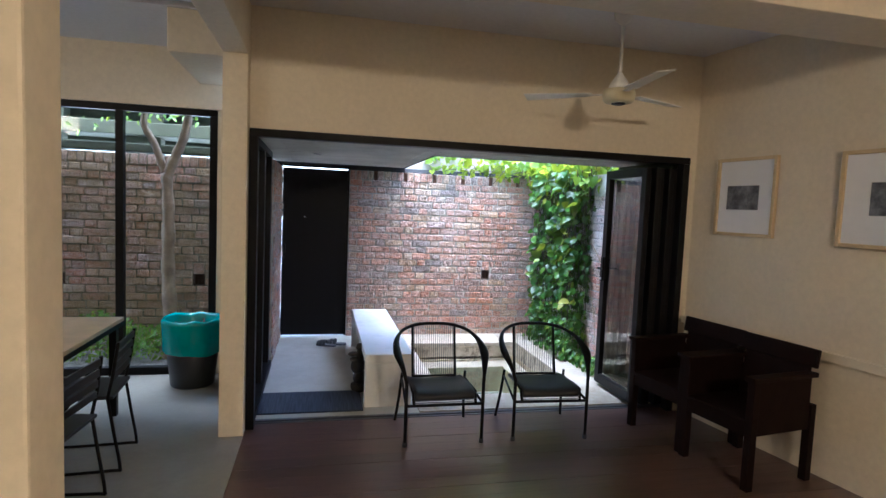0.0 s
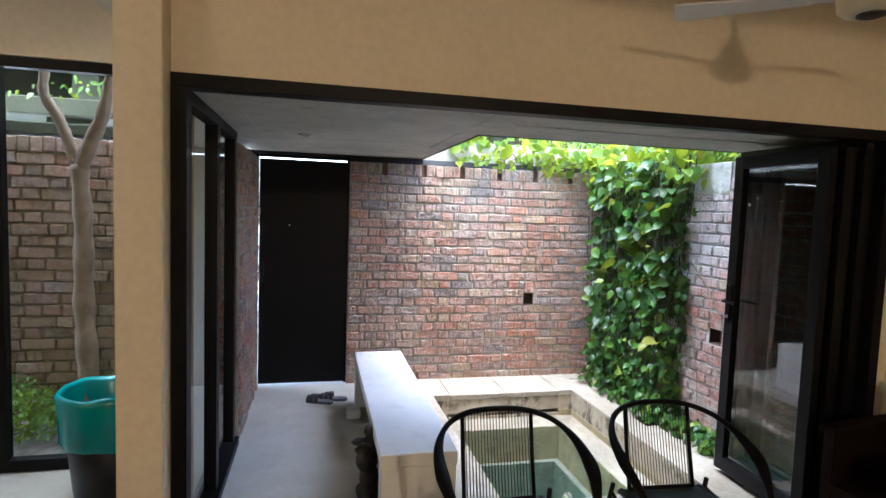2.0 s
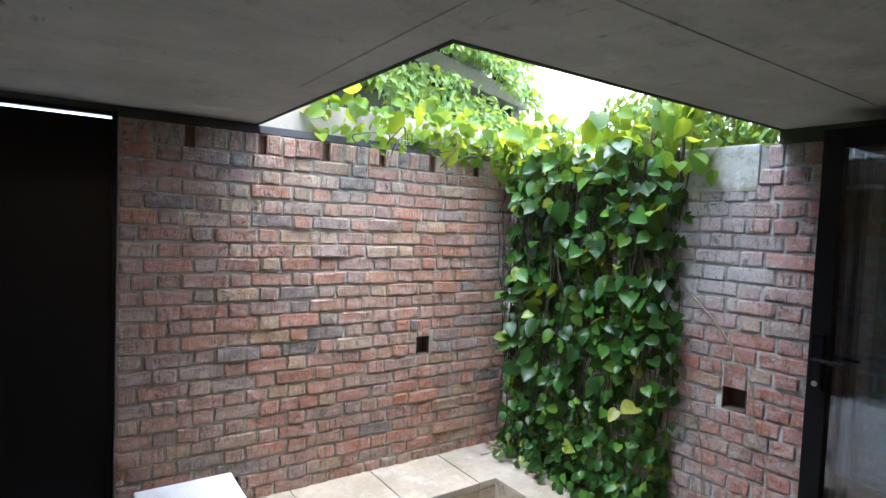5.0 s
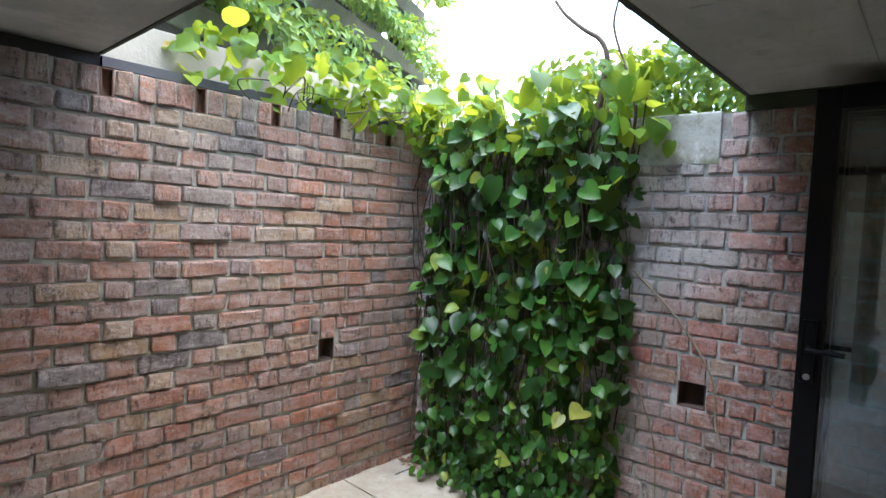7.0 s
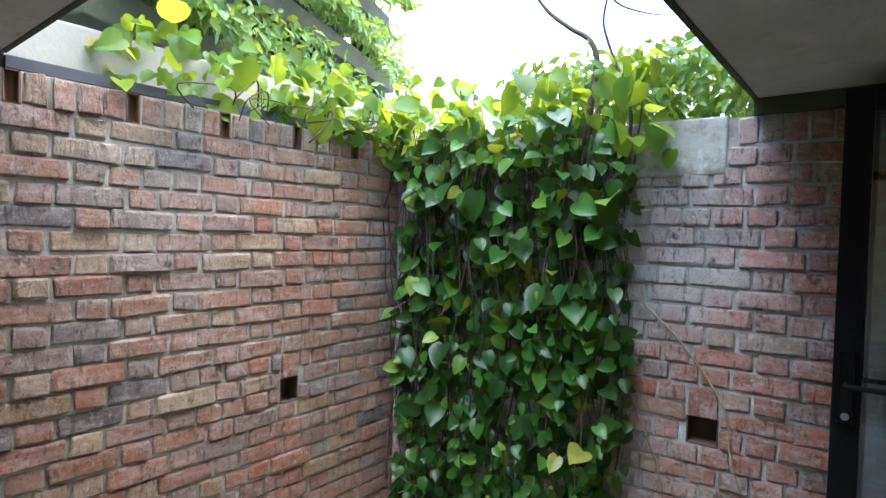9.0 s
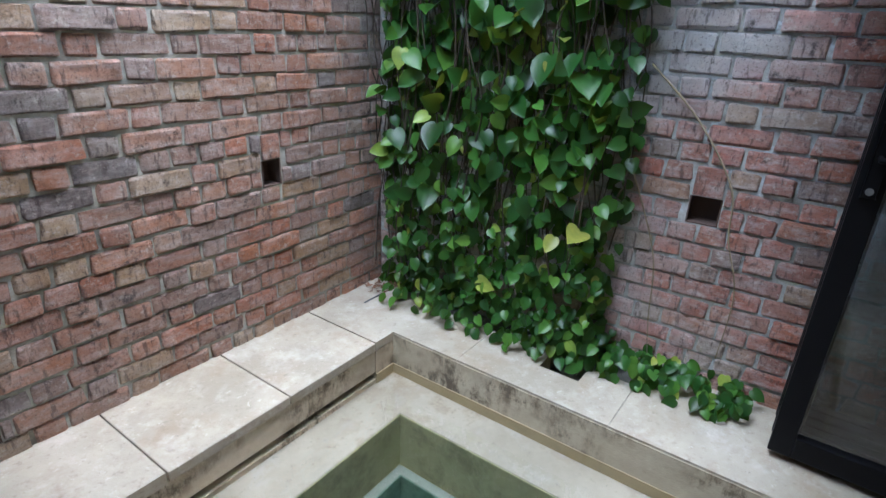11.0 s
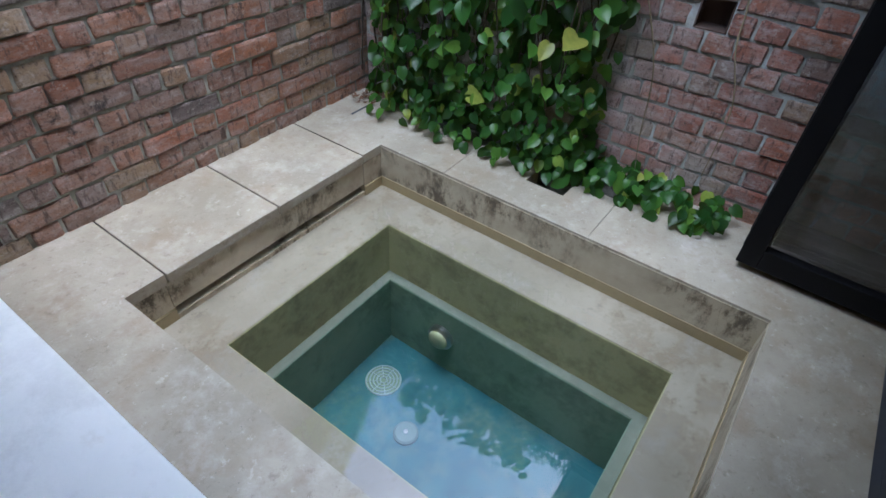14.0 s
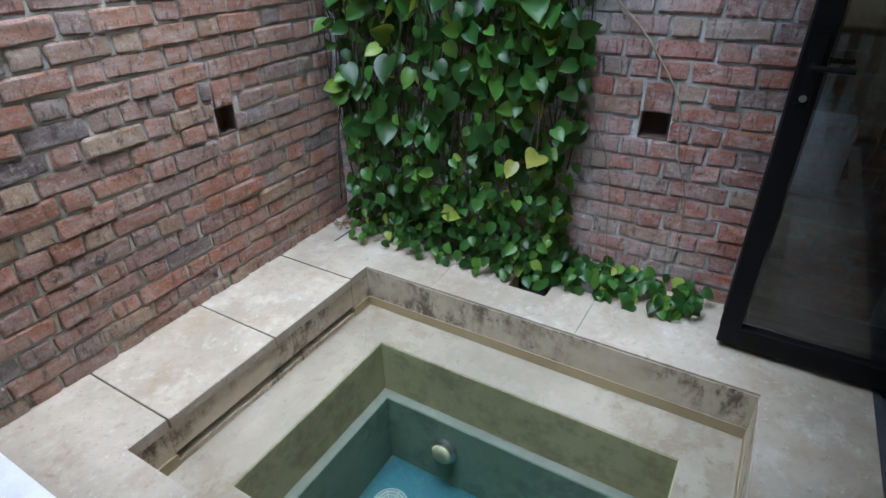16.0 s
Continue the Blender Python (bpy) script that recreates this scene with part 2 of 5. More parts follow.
BENCH = layered("white_cement_bench", (0.86, 0.86, 0.83), (0.79, 0.80, 0.78), 0.5, [(3.0, 0.54, 0.66, 0.4, (0.56, 0.56, 0.54)), (60.0, 0.69, 0.74, 0.6, (0.2, 0.19, 0.17)), (11.0, 0.6, 0.7, 0.3, (0.6, 0.57, 0.5))], 0.15)
SOFFIT = layered("fair_faced_concrete", (0.51, 0.50, 0.445), (0.37, 0.365, 0.32), 0.8,
                 [((1.0, 5.0, 1.0), 0.5, 0.66, 0.5, (0.33, 0.33, 0.29)), (8.0, 0.56, 0.68, 0.45, (0.24, 0.24, 0.20)), (1.6, 0.56, 0.66, 0.5, (0.66, 0.655, 0.61)),
                  ((26.0, 5.0, 5.0), 0.63, 0.67, 0.55, (0.17, 0.165, 0.14)), (3.4, 0.60, 0.68, 0.5, (0.22, 0.23, 0.18))], 0.35, 1.2)
CREAM = surface("cream_wall_paint", (0.74, 0.66, 0.51), (0.72, 0.64, 0.49), (0.66, 0.58, 0.44), 0.7, stain_amount=0.3, relief=0.06)
WHITE_WALL = surface("white_outdoor_paint", (0.82, 0.83, 0.82), (0.78, 0.79, 0.78), (0.6, 0.6, 0.58), 0.8, stain_amount=0.35)
CEILING = surface("white_ceiling_paint", (0.68, 0.68, 0.70), (0.64, 0.64, 0.66), (0.58, 0.58, 0.6), 0.8, stain_amount=0.2, relief=0.04)
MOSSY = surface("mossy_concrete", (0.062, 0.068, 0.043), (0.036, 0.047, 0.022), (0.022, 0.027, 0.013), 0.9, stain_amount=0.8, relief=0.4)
BEAM_OUT = surface("weathered_outdoor_concrete", (0.34, 0.33, 0.285), (0.27, 0.26, 0.225), (0.22, 0.20, 0.15), 0.85, stain_amount=0.5)
BLACK = plain("black_powder_coat", (0.006, 0.006, 0.007), 0.45, gloss=0.14)
DOOR_BLACK = plain("black_door_paint", (0.004, 0.004, 0.005), 0.45, gloss=0.12)
TRACK = plain("grey_aluminium_track", (0.16, 0.17, 0.19), 0.4, 0.7)
STEEL = plain("brushed_steel", (0.55, 0.55, 0.56), 0.3, 1.0)
DARK_WOOD = plain("dark_stained_wood", (0.012, 0.0055, 0.0045), 0.6, vary=0.6, scale=9.0, gloss=0.10)
PALE_WOOD = plain("pale_frame_wood", (0.62, 0.48, 0.28), 0.5)
TABLE_TOP = plain("light_oak_table_top", (0.62, 0.48, 0.30), 0.4, vary=0.35, scale=5.0)
PAPER = plain("white_mat_board", (0.78, 0.80, 0.84), 0.8, vary=0.05)
PHOTO = surface("dark_photograph", (0.05, 0.05, 0.055), (0.28, 0.28, 0.29), (0.015, 0.015, 0.02), 0.3, big=9.0, stain_scale=14.0, stain_amount=0.8, relief=0.0)
STRING = plain("black_plastic_cord", (0.02, 0.02, 0.022), 0.4)
SEAT_BLACK = plain("black_woven_seat", (0.014, 0.015, 0.018), 0.5, vary=0.6, scale=60.0)
MAT_BLUE = plain("blue_grey_door_mat", (0.06, 0.075, 0.105), 0.95, vary=0.9, scale=(110.0, 4.0, 4.0))
RUBBER = plain("dark_grey_rubber", (0.045, 0.05, 0.062), 0.6)
RUBBER_PALE = plain("pale_grey_rubber", (0.11, 0.115, 0.145), 0.6)
STONE_DARK = surface("dark_carved_stone", (0.045, 0.04, 0.036), (0.03, 0.027, 0.025), (0.09, 0.08, 0.07), 0.7, big=6.0, relief=0.6)
FAN_CREAM = plain("aged_cream_enamel", (0.72, 0.66, 0.45), 0.35, vary=0.12)
FAN_WHITE = plain("white_enamel", (0.78, 0.77, 0.72), 0.35, vary=0.1)
BAG = plain("teal_plastic_bag", (0.0, 0.26, 0.25), 0.25, vary=0.35, scale=7.0)
BIN = plain("black_plastic_bin", (0.012, 0.012, 0.013), 0.4)
BARK = surface("smooth_pale_bark", (0.30, 0.23, 0.15), (0.20, 0.145, 0.09), (0.075, 0.05, 0.03), 0.8, big=5.0, stain_scale=8.0, stain_amount=0.7, relief=0.5)
STEM = plain("brown_vine_stem", (0.06, 0.042, 0.025), 0.8, vary=0.6, scale=20.0)
SOIL = surface("pebbly_soil", (0.20, 0.19, 0.16), (0.11, 0.10, 0.08), (0.34, 0.33, 0.30), 0.95, big=12.0, fine=60.0, relief=0.9, depth=0.02)
# White plastic with the water's blue-green tint painted in.
GRILLE = plain("water_tinted_white_plastic", (0.28, 0.37, 0.37), 0.45, vary=0.05)
LEAF = leaf_material("pothos_leaf", [(0.0, (0.007, 0.028, 0.007)), (0.3, (0.013, 0.050, 0.010)), (0.62, (0.026, 0.085, 0.014)), (0.86, (0.050, 0.135, 0.018)),
                                     (0.955, (0.11, 0.21, 0.03)), (0.99, (0.30, 0.36, 0.06)), (1.0, (0.20, 0.19, 0.04))], 0.35, 0.17, 0.24)
# Vine leaf copy with back light put in: yellower, brighter, more translucent.
LEAF_BACKLIT = leaf_material("backlit_vine_leaf", [(0.0, (0.020, 0.070, 0.009)), (0.35, (0.041, 0.118, 0.013)), (0.65, (0.082, 0.174, 0.017)), (0.88, (0.150, 0.244, 0.022)), (0.97, (0.272, 0.311, 0.045)), (1.0, (0.245, 0.148, 0.038))],
                           0.42, 0.45, 0.18)
STEM_PALE = plain("dry_tan_stem", (0.30, 0.235, 0.14), 0.8, vary=0.4, scale=20.0)
HEDGE_LEAF = leaf_material("small_hedge_leaf", [(0.0, (0.03, 0.085, 0.02)), (0.5, (0.06, 0.15, 0.03)), (1.0, (0.12, 0.24, 0.05))], 0.45)


def timber_material():
    m, t, p = mat("dark_timber_floor")
    rnd = random_of(t)
    col = ramp(t, rnd, [(0.0, (0.105, 0.058, 0.047)), (0.5, (0.135, 0.074, 0.060)), (1.0, (0.085, 0.050, 0.041))])
    col = mix(t, scaled(t, noise_fac(t, (3.0, 60.0, 60.0), 6.0), 0.5), col, (0.045, 0.028, 0.024))
    t.links.new(col, p.inputs["Base Color"])
    p.inputs["Roughness"].default_value = 0.30
    p.inputs["Specular IOR Level"].default_value = 0.85
    bump(t, p, noise_fac(t, (3.0, 50.0, 50.0), 4.0), 0.06, 0.002)
    return m


def glass_material(name, ior):
    m, t, p = mat(name)
    tr = t.nodes.new("ShaderNodeBsdfTransparent")
    tr.inputs[0].default_value = (0.86, 0.90, 0.90, 1)
    gl = node(t, "ShaderNodeBsdfGlossy", Roughness=0.01)
    fr = node(t, "ShaderNodeFresnel", IOR=ior)
    ms = t.nodes.new("ShaderNodeMixShader")
    t.links.new(fr.outputs[0], ms.inputs[0])
    t.links.new(tr.outputs[0], ms.inputs[1])
    t.links.new(gl.outputs[0], ms.inputs[2])
    t.links.new(ms.outputs[0], t.nodes["Material Output"].inputs["Surface"])
    return m


def water_material():
    m, t, p = mat("clear_pool_water")
    tr = t.nodes.new("ShaderNodeBsdfTransparent")
    tr.inputs[0].default_value = (0.975, 0.985, 0.97, 1)
    gl = node(t, "ShaderNodeBsdfGlossy", Roughness=0.0)
    fr = node(t, "ShaderNodeFresnel", IOR=1.65)
    ms = t.nodes.new("ShaderNodeMixShader")
    t.links.new(fr.outputs[0], ms.inputs[0])
    t.links.new(tr.outputs[0], ms.inputs[1])
    t.links.new(gl.outputs[0], ms.inputs[2])
    t.links.new(ms.outputs[0], t.nodes["Material Output"].inputs["Surface"])
    return m


TIMBER, WATER = timber_material(), water_material()
GLASS, DOOR_GLASS = glass_material("clear_glazing", 1.22), glass_material("tinted_door_glass", 2.2)

# ---------------------------------------------------------------- mesh helpers


def mesh_of(name, bm, material, smooth=False):
    me = bpy.data.meshes.new(name)
    bm.to_mesh(me)
    bm.free()
    if material:
        me.materials.append(material)
    if smooth:
        for f in me.polygons:
            f.use_smooth = True
    return me


def part(name, bm, material, parent=None, label="", smooth=False, at=None):
    ob = new(name, mesh_of(name, bm, material, smooth))
    if parent:
        ob.parent = parent
    if at is not None:
        ob.matrix_basis = at
    if label:
        ob["label"] = label
    return ob


def thing(name, label, category, m=None, group="", kind=""):
    ob = new(name)
    ob.empty_display_size = 0.1
    if m is not None:
        ob.matrix_basis = m
    return tagged(ob, label, category, group, kind)


def box(bm, x0, x1, y0, y1, z0, z1, bev=0.0, m=None):
    g = bmesh.ops.create_cube(bm, size=1.0)["verts"]
    for v in g:
        v.co = Vector((x0 + (v.co.x + 0.5) * (x1 - x0), y0 + (v.co.y + 0.5) * (y1 - y0), z0 + (v.co.z + 0.5) * (z1 - z0)))
    if bev:
        edges = list({e for v in g for e in v.link_edges})
        r = bmesh.ops.bevel(bm, geom=edges, offset=bev, segments=2, affect="EDGES", profile=0.6)
        g = list({v for f in r["faces"] for v in f.verts} | {v for v in g if v.is_valid})
    if m is not None:
        for v in g:
            v.co = m @ v.co
    return bm


def boxes(*specs, bev=0.0):
    bm = bmesh.new()
    for s in specs:
        box(bm, *s, bev=bev)
    return bm


def tube(bm, pts, radius, seg=8, closed=False, flat=None):
    """A round bar along pts; radius is a number or one per point; flat squeezes it per point into a band."""
    pts = [Vector(p) for p in pts]
    n = len(pts)
    rads = radius if isinstance(radius, (list, tuple)) else [radius] * n
    rings = []
    up = None
    for i, p in enumerate(pts):
        a, b = pts[(i - 1) % n if closed else max(i - 1, 0)], pts[(i + 1) % n if closed else min(i + 1, n - 1)]
        d = (b - a).normalized()
        if up is None:
            up = Vector((0, 0, 1)) if abs(d.z) < 0.9 else Vector((0, 1, 0))
        side = d.cross(up).normalized()
        up = side.cross(d).normalized()
        k = flat[i] if flat else 1.0
        rings.append([bm.verts.new(p + (side * math.cos(2 * math.pi * j / seg) * k + up * math.sin(2 * math.pi * j / seg)) * rads[i]) for j in range(seg)])
    for i in range(n if closed else n - 1):
        r0, r1 = rings[i], rings[(i + 1) % n]
        for j in range(seg):
            bm.faces.new((r0[j], r0[(j + 1) % seg], r1[(j + 1) % seg], r1[j]))
    if not closed:
        bm.faces.new(rings[0][::-1])
        bm.faces.new(rings[-1])
    return bm


def lathe(bm, profile, seg=32, m=None):
    """Turns (radius, z) pairs round the z axis."""
    rings = []
    for r, z in profile:
        ring = [Vector((r * math.cos(2 * math.pi * j / seg), r * math.sin(2 * math.pi * j / seg), z)) for j in range(seg)]
        rings.append([bm.verts.new(m @ v if m is not None else v) for v in ring])
    for a, b in zip(rings, rings[1:]):
        for j in range(seg):
            bm.faces.new((a[j], a[(j + 1) % seg], b[(j + 1) % seg], b[j]))
    bm.faces.new(rings[0][::-1])
    bm.faces.new(rings[-1])
    return bm


def curve_points(pts, steps=8):
    """A smooth line through pts."""
    pts = [Vector(p) for p in pts]
    out = []
    for i in range(len(pts) - 1):
        p0, p1, p2, p3 = pts[max(i - 1, 0)], pts[i], pts[i + 1], pts[min(i + 2, len(pts) - 1)]
        for s in range(steps):
            u = s / steps
            out.append(0.5 * ((2 * p1) + (p2 - p0) * u + (2 * p0 - 5 * p1 + 4 * p2 - p3) * u * u + (3 * p1 - p0 - 3 * p2 + p3) * u ** 3))
    return out + [pts[-1]]


def slab_with_holes(bm, u0, u1, v0, v1, d0, d1, holes):
    """An upright slab in the x-z plane, from y=d0 to y=d1, left open at the holes (u0, u1, v0, v1)."""
    us = sorted({u0, u1, *[h[i] for h in holes for i in (0, 1)]})
    vs = sorted({v0, v1, *[h[i] for h in holes for i in (2, 3)]})
    for a, b in zip(us, us[1:]):
        for c, d in zip(vs, vs[1:]):
            if not any(h[0] <= a and b <= h[1] and h[2] <= c and d <= h[3] for h in holes):
                box(bm, a, b, d0, d1, c, d)
    return bm


def sheet(axis, at, a0, a1, z0, z1):
    """One upright pane: at a fixed x or y, from a0 to a1 along the other axis."""
    bm = bmesh.new()
    pts = [(a0, z0), (a1, z0), (a1, z1), (a0, z1)]
    bm.faces.new([bm.verts.new((at, a, z) if axis == "x" else (a, at, z)) for a, z in pts])
    return bm


def structure(name, bm, material, label, category, m=None):
    ob = part(name, bm, material, None, "", at=m)
    return tagged(ob, label, category, "", "structure")


FLOOR = 0.03
SOFFIT_Z = 2.16

# ---------------------------------------------------------------- ground, floors
structure("ground", boxes((-60, 60, 7.2, 80, -0.3, -0.02), (-60, -6.2, -40, 7.2, -0.3, -0.02), (4.6, 60, -40, 7.2, -0.3, -0.02), (-6.2, 4.6, -40, -3.2, -0.3, -0.02)),
          FLOOR_CEMENT, "grey cement ground around the house", "ground")
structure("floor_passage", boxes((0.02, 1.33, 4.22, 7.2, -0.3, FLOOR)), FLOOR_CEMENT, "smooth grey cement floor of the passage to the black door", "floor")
structure("floor_dining", boxes((-6.2, 0.02, -3.2, 5.5, -0.3, FLOOR)), FLOOR_DINING, "polished grey cement floor under the dining table, darkened for its dim light", "floor")
timber_floor = structure("floor_timber", boxes((0.02, 4.6, -3.2, 4.14, -0.3, FLOOR - 0.018)), DARK_WOOD, "dark red-brown timber plank floor of the sitting room", "floor")
sill = structure("threshold_track", boxes((0.02, 3.5, 4.14, 4.16, -0.1, FLOOR + 0.004), (0.02, 3.5, 4.165, 4.185, -0.1, FLOOR - 0.006), (0.02, 3.5, 4.19, 4.22, -0.1, FLOOR + 0.004)),
                 TRACK, "grey aluminium floor track of the folding doors", "door track")

# ---------------------------------------------------------------- plunge pool
PX0, PX1, PY0, PY1, LZ = 1.60, 2.93, 4.575, 6.40, 0.044
IX0, IX1, IY0, IY1, SZ = 1.775, 2.70, 4.775, 6.16, -0.19
JX0, JX1, JY0, JY1, HZ = 1.825, 2.65, 4.828, 6.112, -0.49
BZ = -0.92
pool = thing("plunge_pool", "small cement plunge pool filled with clear water", "pool")
part("ledge_near", boxes((1.33, 3.6, 4.22, PY0, -0.3, LZ)), LEDGE, pool)
part("ledge_side", boxes((1.33, PX0, PY0, 6.885, -0.3, LZ), (PX0, 1.75, 6.40, 6.885, LZ - 0.05, LZ)), LEDGE, pool)
part("edge_slab", boxes((PX1, 3.6, PY0, 5.2885, -0.3, LZ)), LEDGE, pool)
part("edge_slab", boxes((PX1, 3.26, 5.2905, 5.50, -0.3, LZ), (PX1, 3.13, 5.50, 5.69, -0.3, LZ), (PX1, 3.26, 5.69, 6.0145, -0.3, LZ)), LEDGE, pool)
part("corner_slab", boxes((PX1, 3.26, 6.0165, 6.40, -0.3, LZ), (2.801, 3.6, 6.40, 6.885, LZ - 0.045, LZ)), LEDGE, pool)
part("joint_slot", boxes((3.06, 3.24, 6.713, 6.725, LZ - 0.01, LZ + 0.0015)), RUBBER, pool, "short dark slot in the corner slab")
part("planting_strip", boxes((3.26, 3.6, 5.29, 6.39, -0.3, LZ - 0.03)), SOIL, pool, "strip of soil at the foot of the wall")
for a in ((PX0, 1.745, 6.41, 6.95, -0.3, LZ - 0.05), (1.745, 2.80, 6.405, 6.95, -0.126, LZ - 0.05), (2.80, 3.6, 6.40, 6.95, -0.3, LZ - 0.05), (1.745, 2.80, 6.47, 6.95, -0.3, -0.126), (1.745, 2.80, 6.402, 6.47, -0.3, -0.166)):
    part("far_riser", boxes(a), RISER_DARK, pool, "stained cement riser over a dark overflow slot")
for a, b in ((1.756, 2.275), (2.281, 2.795)):
    part("coping_slab", boxes((a, b, 6.395, 6.885, LZ - 0.045, LZ), bev=0.005), LEDGE, pool)
for a in ((PX1 - 0.003, PX1 + 0.02, PY0, PY1, -0.3, LZ - 0.012), (PX0 - 0.02, PX0 + 0.003, PY0, PY1, -0.3, LZ - 0.012), (PX0, PX1, PY0 - 0.02, PY0 + 0.003, -0.3, LZ - 0.012)):
    part("riser", boxes(a), RISER, pool, "water-stained cement riser")
part("step", boxes((PX0, IX0, PY0, PY1 + 0.2, -0.5, SZ), (IX1, PX1, PY0, PY1 + 0.2, -0.5, SZ), (IX0, IX1, PY0, IY0, -0.5, SZ), (IX0, IX1, IY1, PY1 + 0.2, -0.5, SZ)), STEP, pool, "pale flooded cement step")
e = 0.004
part("waterline", boxes((PX1 - 0.006, PX1, PY0, PY1, SZ, -0.136), (PX0, PX0 + 0.006, PY0, PY1, SZ, -0.136), (PX0, PX1, PY0, PY0 + 0.006, SZ, -0.136), (PX0, 1.745, 6.40, 6.41, SZ, -0.136),
                        (2.80, PX1, 6.394, 6.40, SZ, -0.136)), WATERLINE, pool, "tan stained band at the waterline")
part("upper_wall", boxes((IX0 - e, IX0 + e, IY0, IY1, HZ, SZ - e), (IX1 - e, IX1 + e, IY0, IY1, HZ, SZ - e), (IX0, IX1, IY0 - e, IY0 + e, HZ, SZ - e), (IX0, IX1, IY1 - e, IY1 + e, HZ, SZ - e)), POOL_WALL, pool, "pool wall with the water's olive-grey tint in its colour")
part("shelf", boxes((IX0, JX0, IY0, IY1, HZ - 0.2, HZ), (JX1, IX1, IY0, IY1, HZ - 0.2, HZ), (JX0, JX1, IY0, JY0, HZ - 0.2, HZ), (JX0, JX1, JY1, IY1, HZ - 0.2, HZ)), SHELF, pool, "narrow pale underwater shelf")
part("lower_wall", boxes((JX0 - e, JX0 + e, JY0, JY1, BZ, HZ - e), (JX1 - e, JX1 + e, JY0, JY1, BZ, HZ - e), (JX0, JX1, JY0 - e, JY0 + e, BZ, HZ - e), (JX0, JX1, JY1 - e, JY1 + e, BZ, HZ - e)), POOL_LOW, pool, "lower pool wall with the water's blue-green tint in its colour")
part("basin_floor", boxes((JX0, JX1, JY0, JY1, BZ - 0.1, BZ)), POOL_FLOOR, pool, "pool floor with the water's teal tint in its colour")
bm = bmesh.new()
bm.faces.new([bm.verts.new(c) for c in ((PX0, PY0, -0.14), (PX1, PY0, -0.14), (PX1, PY1 + 0.15, -0.14), (PX0, PY1 + 0.15, -0.14))])
structure("water", bm, WATER, "still clear water in the plunge pool", "water")

# ---------------------------------------------------------------- soffit, ceilings, beams
bm = boxes((-0.02, 1.54, 4.12, 5.60, SOFFIT_Z, 2.42), (-0.3, 1.54, 5.60, 7.0, SOFFIT_Z, 2.42), (1.54, 3.8, 4.12, 5.07, SOFFIT_Z, 2.42))
structure("ceiling_passage", bm, SOFFIT, "fair-faced grey concrete soffit with joint lines", "ceiling")
# Out of view; extent and height chosen to cut sky light into the courts.
structure("upper_storey", boxes((0.0, 4.5, 3.3, 5.05, 3.2, 5.7), (-6.2, 0.0, 3.3, 5.4, 3.2, 5.7), (-0.02, 4.5, 4.121, 5.05, 2.421, 3.2)), WHITE_WALL, "unseen plain white upper storey, sized to block sky light", "wall")
# Added out of view to darken the garden court from above.
structure("garden_eave", boxes((-6.2, -0.32, 5.61, 5.86, 3.05, 3.2)), WHITE_WALL, "unseen white slab added to shade the planted court", "roof")
structure("ceiling_room", boxes((-6.2, 4.8, -3.2, 4.12, 3.0, 3.2), (-6.2, -0.31, 4.25, 5.6, 3.0, 3.19)), CEILING, "plain white painted ceiling", "ceiling")
structure("beam_column", boxes((-0.144, 0.02, -3.2, 3.93, 2.65, 3.0), bev=0.006), CREAM, "cream painted beam over the column", "beam")
structure("beam_dining", boxes((-0.57, -0.146, 4.28, 5.398, 2.70, 3.0), bev=0.006), CREAM, "cream painted downstand beam", "beam")
structure("beam_room", boxes((0.022, 4.6, 2.25, 2.6, 2.7, 3.0), bev=0.006), CREAM, "cream painted beam across the sitting room", "beam")

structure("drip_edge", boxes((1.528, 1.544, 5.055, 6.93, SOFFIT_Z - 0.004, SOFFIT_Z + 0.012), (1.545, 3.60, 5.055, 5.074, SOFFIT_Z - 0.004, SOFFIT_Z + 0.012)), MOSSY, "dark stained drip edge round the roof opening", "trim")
for x, y0, y1 in ((1.40, 4.25, 5.9), (0.18, 4.3, 6.85)):
    structure("soffit_joint", boxes((x, x + 0.012, y0, y1, SOFFIT_Z - 0.004, SOFFIT_Z + 0.01)), SOFFIT, "raised formwork joint in the concrete soffit", "trim")
structure("soffit_joint", boxes((1.6, 3.4, 4.60, 4.612, SOFFIT_Z - 0.004, SOFFIT_Z + 0.01)), SOFFIT, "raised formwork joint in the concrete soffit", "trim")
# ---------------------------------------------------------------- room walls
structure("column", boxes((-0.144, 0.018, 3.93, 4.12, 0.0, 2.65), bev=0.006), CREAM, "cream painted square column", "column")
structure("wall_over_doors", boxes((0.02, 3.72, 4.04, 4.118, 2.177, 3.0), (3.49, 3.72, 4.04, 4.118, 0, 2.176), (3.49, 3.72, 4.118, 4.24, 0, 2.158), (-0.144, 0.018, 3.932, 4.12, 2.652, 3.0)), CREAM, "cream wall above the folding doors", "wall")
structure("wall_over_glazing", boxes((-6.2, -0.05, 5.4, 5.56, 2.48, 3.0)), CREAM, "cream wall above the garden glazing", "wall")
structure("timber_panel", boxes((-0.312, -0.10, 4.965, 4.998, 0.03, 2.46), bev=0.003), plain("brown_timber_panel", (0.26, 0.12, 0.065), 0.5, vary=0.5, scale=5.0), "brown timber panel on the wall end", "panel")
structure("wall_stub", boxes((-0.312, -0.09, 5.0, 5.42, 0, 2.48), (-0.42, -0.09, 5.42, 5.56, 0, 2.48)), CREAM, "cream painted wall end beside the garden", "wall")
RW = pose(3.55, 4.04, 0, 0, 0, -90 + 8.6)
structure("wall_east_room", boxes((0, 7.5, 0.0, 0.2, 0, 3.0)), CREAM, "cream wall with a low ledge and framed photographs", "wall", RW)
